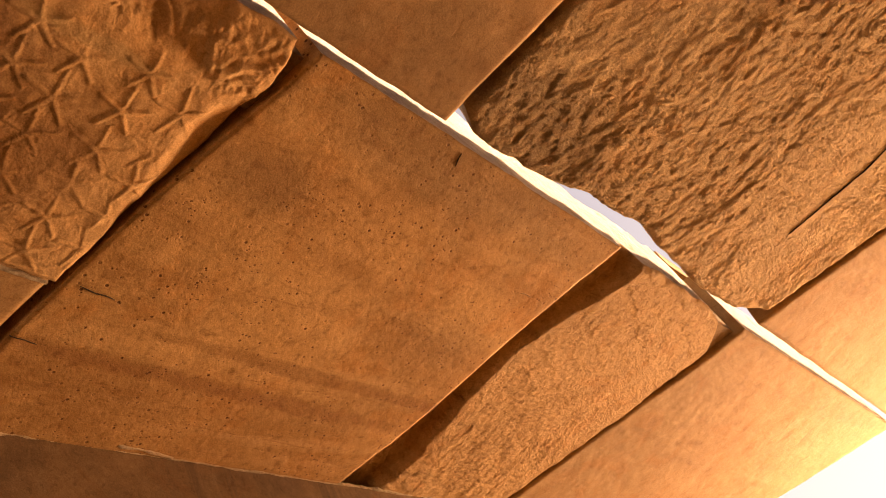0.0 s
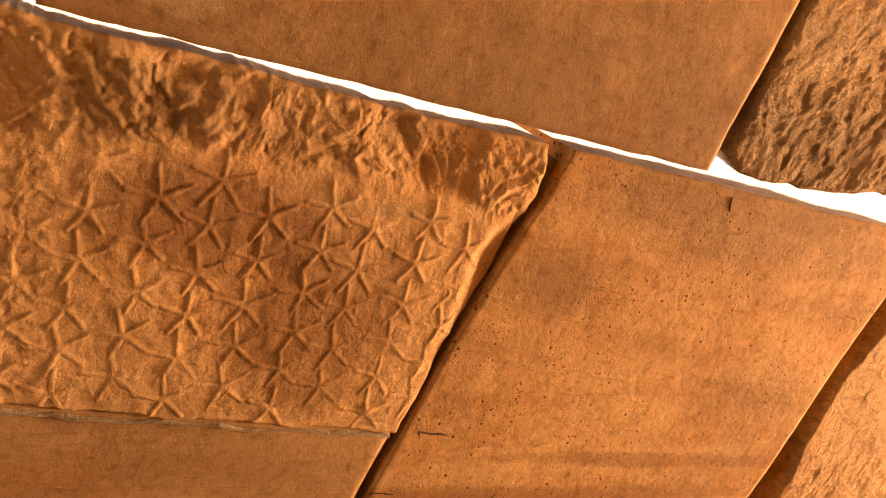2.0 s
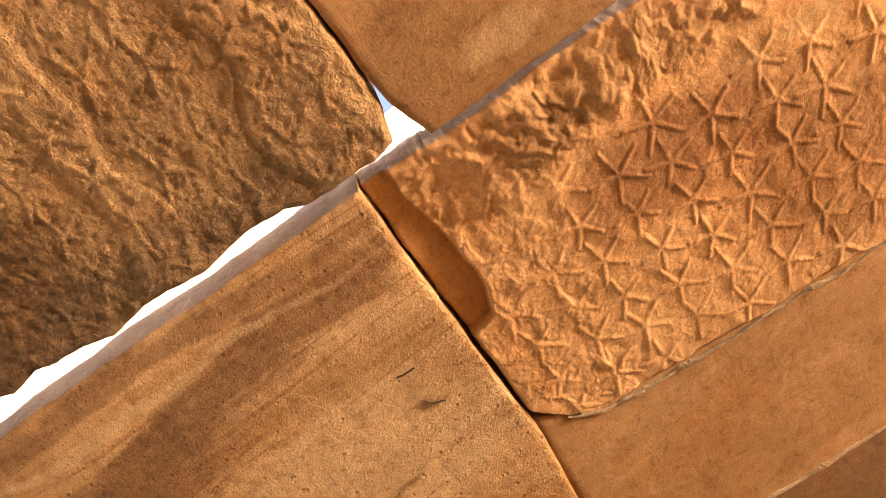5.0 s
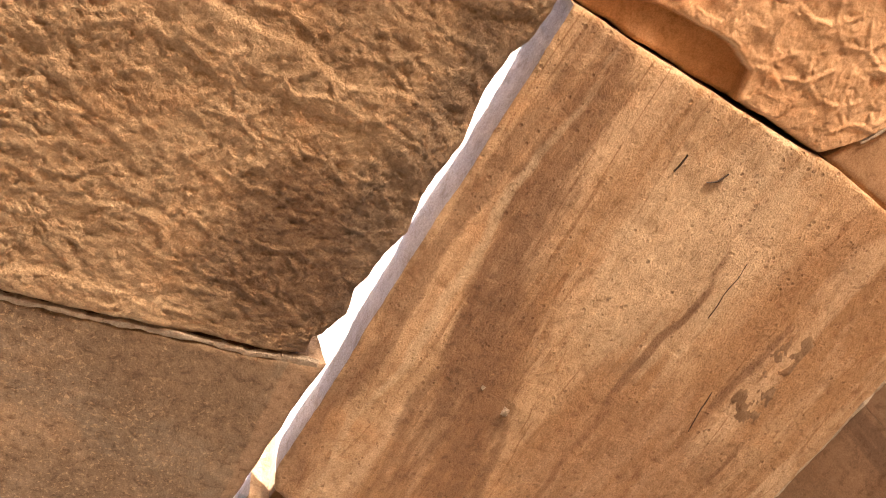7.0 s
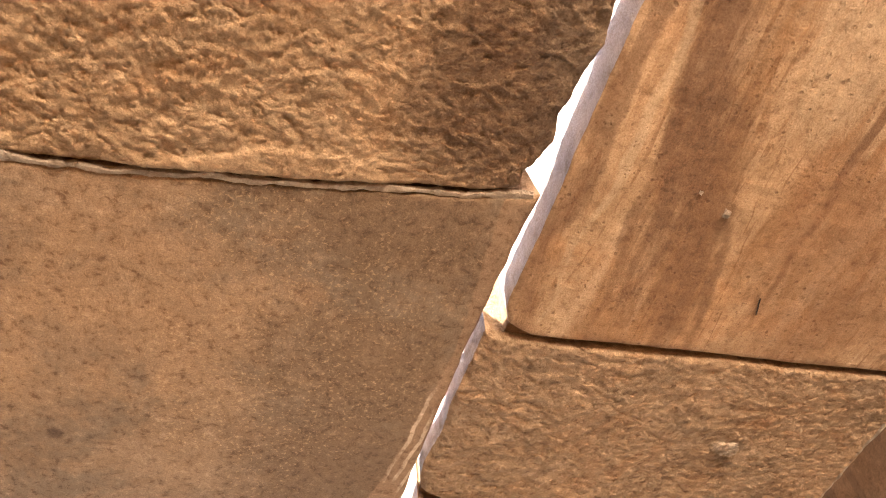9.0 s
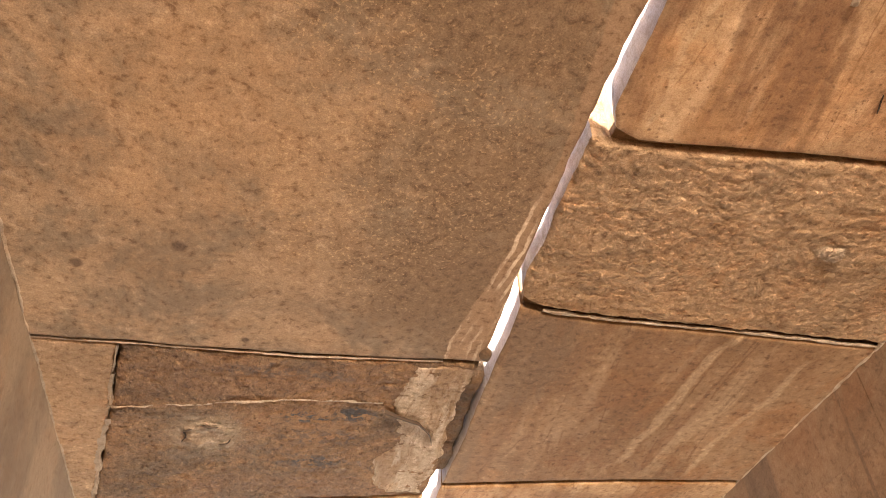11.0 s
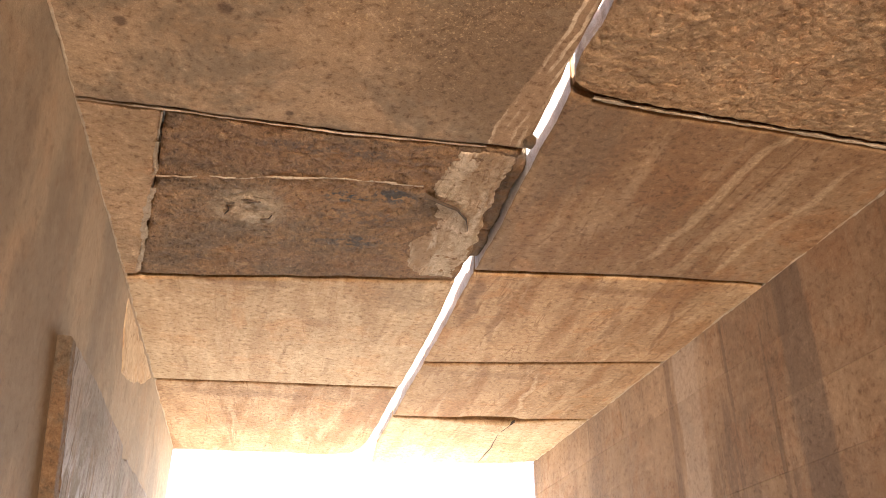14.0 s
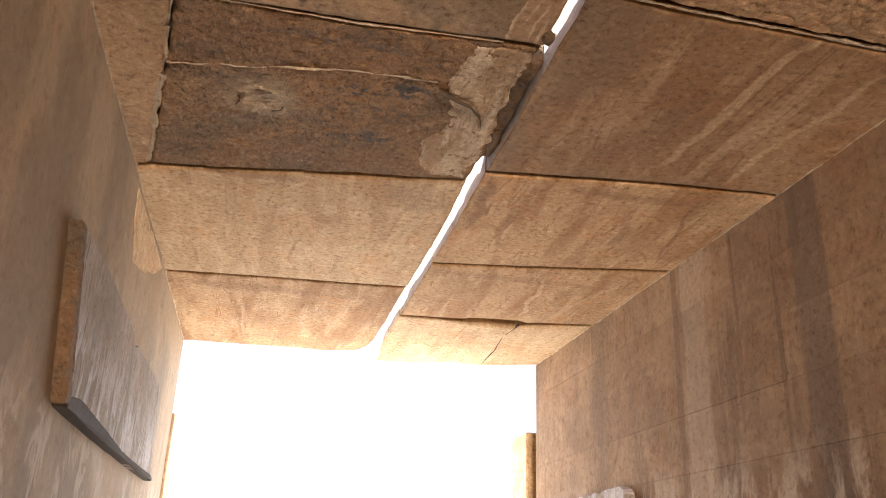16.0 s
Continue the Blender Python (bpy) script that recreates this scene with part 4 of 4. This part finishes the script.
for points, width, seed, deep in (([(1.82, 3.73), (1.94, 3.80), (2.04, 3.85), (2.12, 3.95), (2.16, 4.08)], 0.010, 1, 0.026), ([(0.69, 4.20), (0.715, 4.14), (0.70, 4.08), (0.75, 4.05)], 0.006, 21, 0.018), ([(0.80, 4.0), (0.84, 4.02), (0.90, 4.01)], 0.006, 22, 0.018), ([(0.90, 4.22), (0.95, 4.2), (0.97, 4.15)], 0.005, 23, 0.018), ([(3.60, -2.38), (3.615, -2.53)], 0.004, 2, 0.005),
                                  ([(3.90, -2.27), (3.91, -2.38)], 0.005, 3, 0.005), ([(2.46, -3.44), (2.40, -3.42)], 0.004, 4, 0.005), ([(2.85, -4.42), (2.85, -4.51)], 0.004, 5, 0.005),
                                  ([(2.97, -0.26), (2.975, -0.33)], 0.004, 6, 0.006), ([(3.10, -0.28), (3.13, -0.30), (3.15, -0.34)], 0.003, 7, 0.006),
                                  ([(3.65, 8.10), (3.60, 8.6), (3.68, 9.2), (3.71, 9.95)], 0.010, 8, 0.012), ([(3.45, -0.1), (3.47, 0.15)], 0.004, 9, 0.006), ([(3.72, 0.42), (3.76, 0.62)], 0.006, 10, 0.006),
                                  ([(0.55, -6.1), (1.1, -6.15), (1.7, -6.05)], 0.005, 12, 0.008), ([(3.35, 1.18), (3.38, 1.27)], 0.006, 13, 0.006)):
    crack(points, width, seed, deep)

# dark stone closing the slit above the broken edge, and a small wedge
slab(roof, "dark rough stone filling the roof slit", M_BROKEN, [(2.06, 3.46), (2.338, 3.42)], [(2.08, 4.58), (2.354, 4.56)], relief=rough(0.03, 0.15, 51), step=0.012, ragged=0.02, worn=0.03, thick=0.30, seed=51, name="fill_stone", base=H + 0.05)
bm = bmesh.new()
bmesh.ops.create_icosphere(bm, subdivisions=3, radius=0.032)
for vert in bm.verts:
    k = 1 + 0.3 * noise.noise(vert.co * 45)
    vert.co = Vector((vert.co.x * k, vert.co.y * k * 1.5, vert.co.z * k)) + Vector((2.258, 3.10, 3.995))
part("wedge_stone", bm, M_BROKEN, roof, "small brown stone wedged in the roof slit")

# ---- walls ----
wall_west = tagged(box("wall_west", (-1.2, SOUTH, 0.0), (0.0, 10.1, H + 0.02), M_RENDER, round_by=0.02), "smoothed plastered sandstone wall with grey stains", "wall", kind="structure")
wall_east = tagged(box("wall_east", (4.415, SOUTH, 0.0), (5.6, 9.82, H + 0.02), M_WALL, round_by=0.02), "sandstone block wall with dark run-off stains", "wall", kind="structure")
rng = random.Random(5)
levels = [0.0, 0.56, 1.12, 1.68, 2.26, 2.72, 3.18, 3.58, 4.012]
for row, (z0, z1) in enumerate(zip(levels, levels[1:])):
    y = SOUTH + (0.0, 0.7, 0.35)[row % 3] - 0.6
    while y < 9.8:
        y1 = y + rng.uniform(1.7, 3.2)
        lo, hi = max(y, SOUTH), min(y1, 9.815)
        if hi - lo > 0.15:
            out = rng.uniform(0.0, 0.003)
            box("stone_block", (4.399 - out, lo + 0.0006, z0 + 0.0006), (4.43, hi - 0.0006, z1 - 0.0006), M_WALL, wall_east, round_by=0.0015)
        y = y1

# outer jambs beyond the north opening
jamb_west = tagged(box("jamb_west", (-1.2, 10.12, 0.0), (0.025, 10.7, 3.12), M_PALE, round_by=0.02), "weathered pale sandstone jamb beside the opening", "jamb", kind="structure")
jamb_east = tagged(box("jamb_east", (4.345, 10.05, 0.0), (5.6, 10.7, 3.19), M_PALE, round_by=0.02), "weathered pale sandstone jamb beside the opening", "jamb", kind="structure")


def wall_panel(name, label, outline, x0, x1, seed, parent, material=M_PANEL, crumble=0.018):
    """A block standing out of a wall, with a broken outline in y and z; x1 is its face."""
    ring = along([*outline, outline[0]], 120)[:-1]
    jag = crumble * fbm(ring[:, 0] * 1.3, ring[:, 1], 0.12, seed, 5, 0.7)
    c = ring.mean(0)
    out = (ring - c) / np.hypot(*(ring - c).T)[:, None]
    ring = ring + out * jag[:, None]
    rows, n = [], len(ring)
    side = 1 if x1 > x0 else -1
    for f, x in ((1.0, x0), (1.0, x0 + 0.5 * (x1 - x0)), (1.0, x1 - side * 0.015), (0.992, x1 - side * 0.004), (0.975, x1), (0.85, x1), (0.6, x1), (0.3, x1), (0.02, x1)):
        q = c + (ring - c) * f
        dx = 0.006 * fbm(q[:, 0], q[:, 1], 0.15, seed + 4) if f < 0.99 else 0.010 * fbm(q[:, 0], q[:, 1], 0.1, seed + 6)
        rows.append(np.column_stack([np.full(n, x) + dx, q]))
    faces = [(r * n + i, r * n + (i + 1) % n, (r + 1) * n + (i + 1) % n, (r + 1) * n + i) for r in range(len(rows) - 1) for i in range(n)]
    faces.append(list(range((len(rows) - 1) * n, len(rows) * n)))
    return mesh_object(name, np.concatenate(rows), faces, material, parent, label)


relief_west = tagged(new("relief_panel"), "projecting grey-brown carved stone panel with broken edges set in wall", "stone panel", "wall reliefs")
wall_panel("panel_block", "grey stone block with a brown broken end", [(3.94, 3.01), (4.1, 3.05), (5.0, 3.06), (6.08, 3.03), (6.08, 2.17), (5.2, 2.16), (4.36, 2.2), (4.17, 2.62)], -0.03, 0.065, 1, relief_west, crumble=0.010)
wall_panel("panel_block", "lower grey stone block with a stepped top", [(6.095, 2.95), (6.4, 3.0), (7.3, 3.03), (8.1, 3.03), (8.38, 2.5), (8.45, 2.21), (7.2, 2.17), (6.095, 2.17)], -0.03, 0.055, 2, relief_west, crumble=0.022)
wall_panel("broken_end", "orange-brown broken end of the stone panel", [(3.88, 3.03), (3.96, 3.04), (4.18, 2.62), (4.36, 2.2), (4.25, 2.17), (4.05, 2.65)], -0.03, 0.072, 4, relief_west, M_BROKEN, 0.02)
wall_panel("broken_edge", "dark crumbled lower edge of the stone panel", [(4.27, 2.225), (4.6, 2.26), (5.0, 2.25), (5.5, 2.23), (6.2, 2.20), (7.2, 2.20), (8.45, 2.22), (8.47, 2.18), (7.2, 2.165), (6.2, 2.16), (5.4, 2.155), (4.7, 2.16), (4.28, 2.165)], -0.03, 0.075, 5, relief_west, M_CRUMB, 0.03)
relief_east = tagged(new("relief_panel"), "low projecting grey stone panel with a rounded top corner on wall", "stone panel", "wall reliefs")
wall_panel("panel_block", "", [(6.98, 2.10), (7.03, 2.22), (7.15, 2.26), (7.6, 2.25), (8.3, 2.24), (8.3, 1.3), (7.0, 1.3), (6.97, 1.8)], 4.43, 4.30, 3, relief_east)
wall_panel("bare_stone", "pale bare sandstone where the plaster has come off", [(5.50, 3.95), (5.52, 3.80), (5.66, 3.62), (5.80, 3.48), (6.3, 3.58), (6.9, 3.76), (7.3, 3.95)], -0.02, 0.007, 6, wall_west, M_PALE, 0.03)
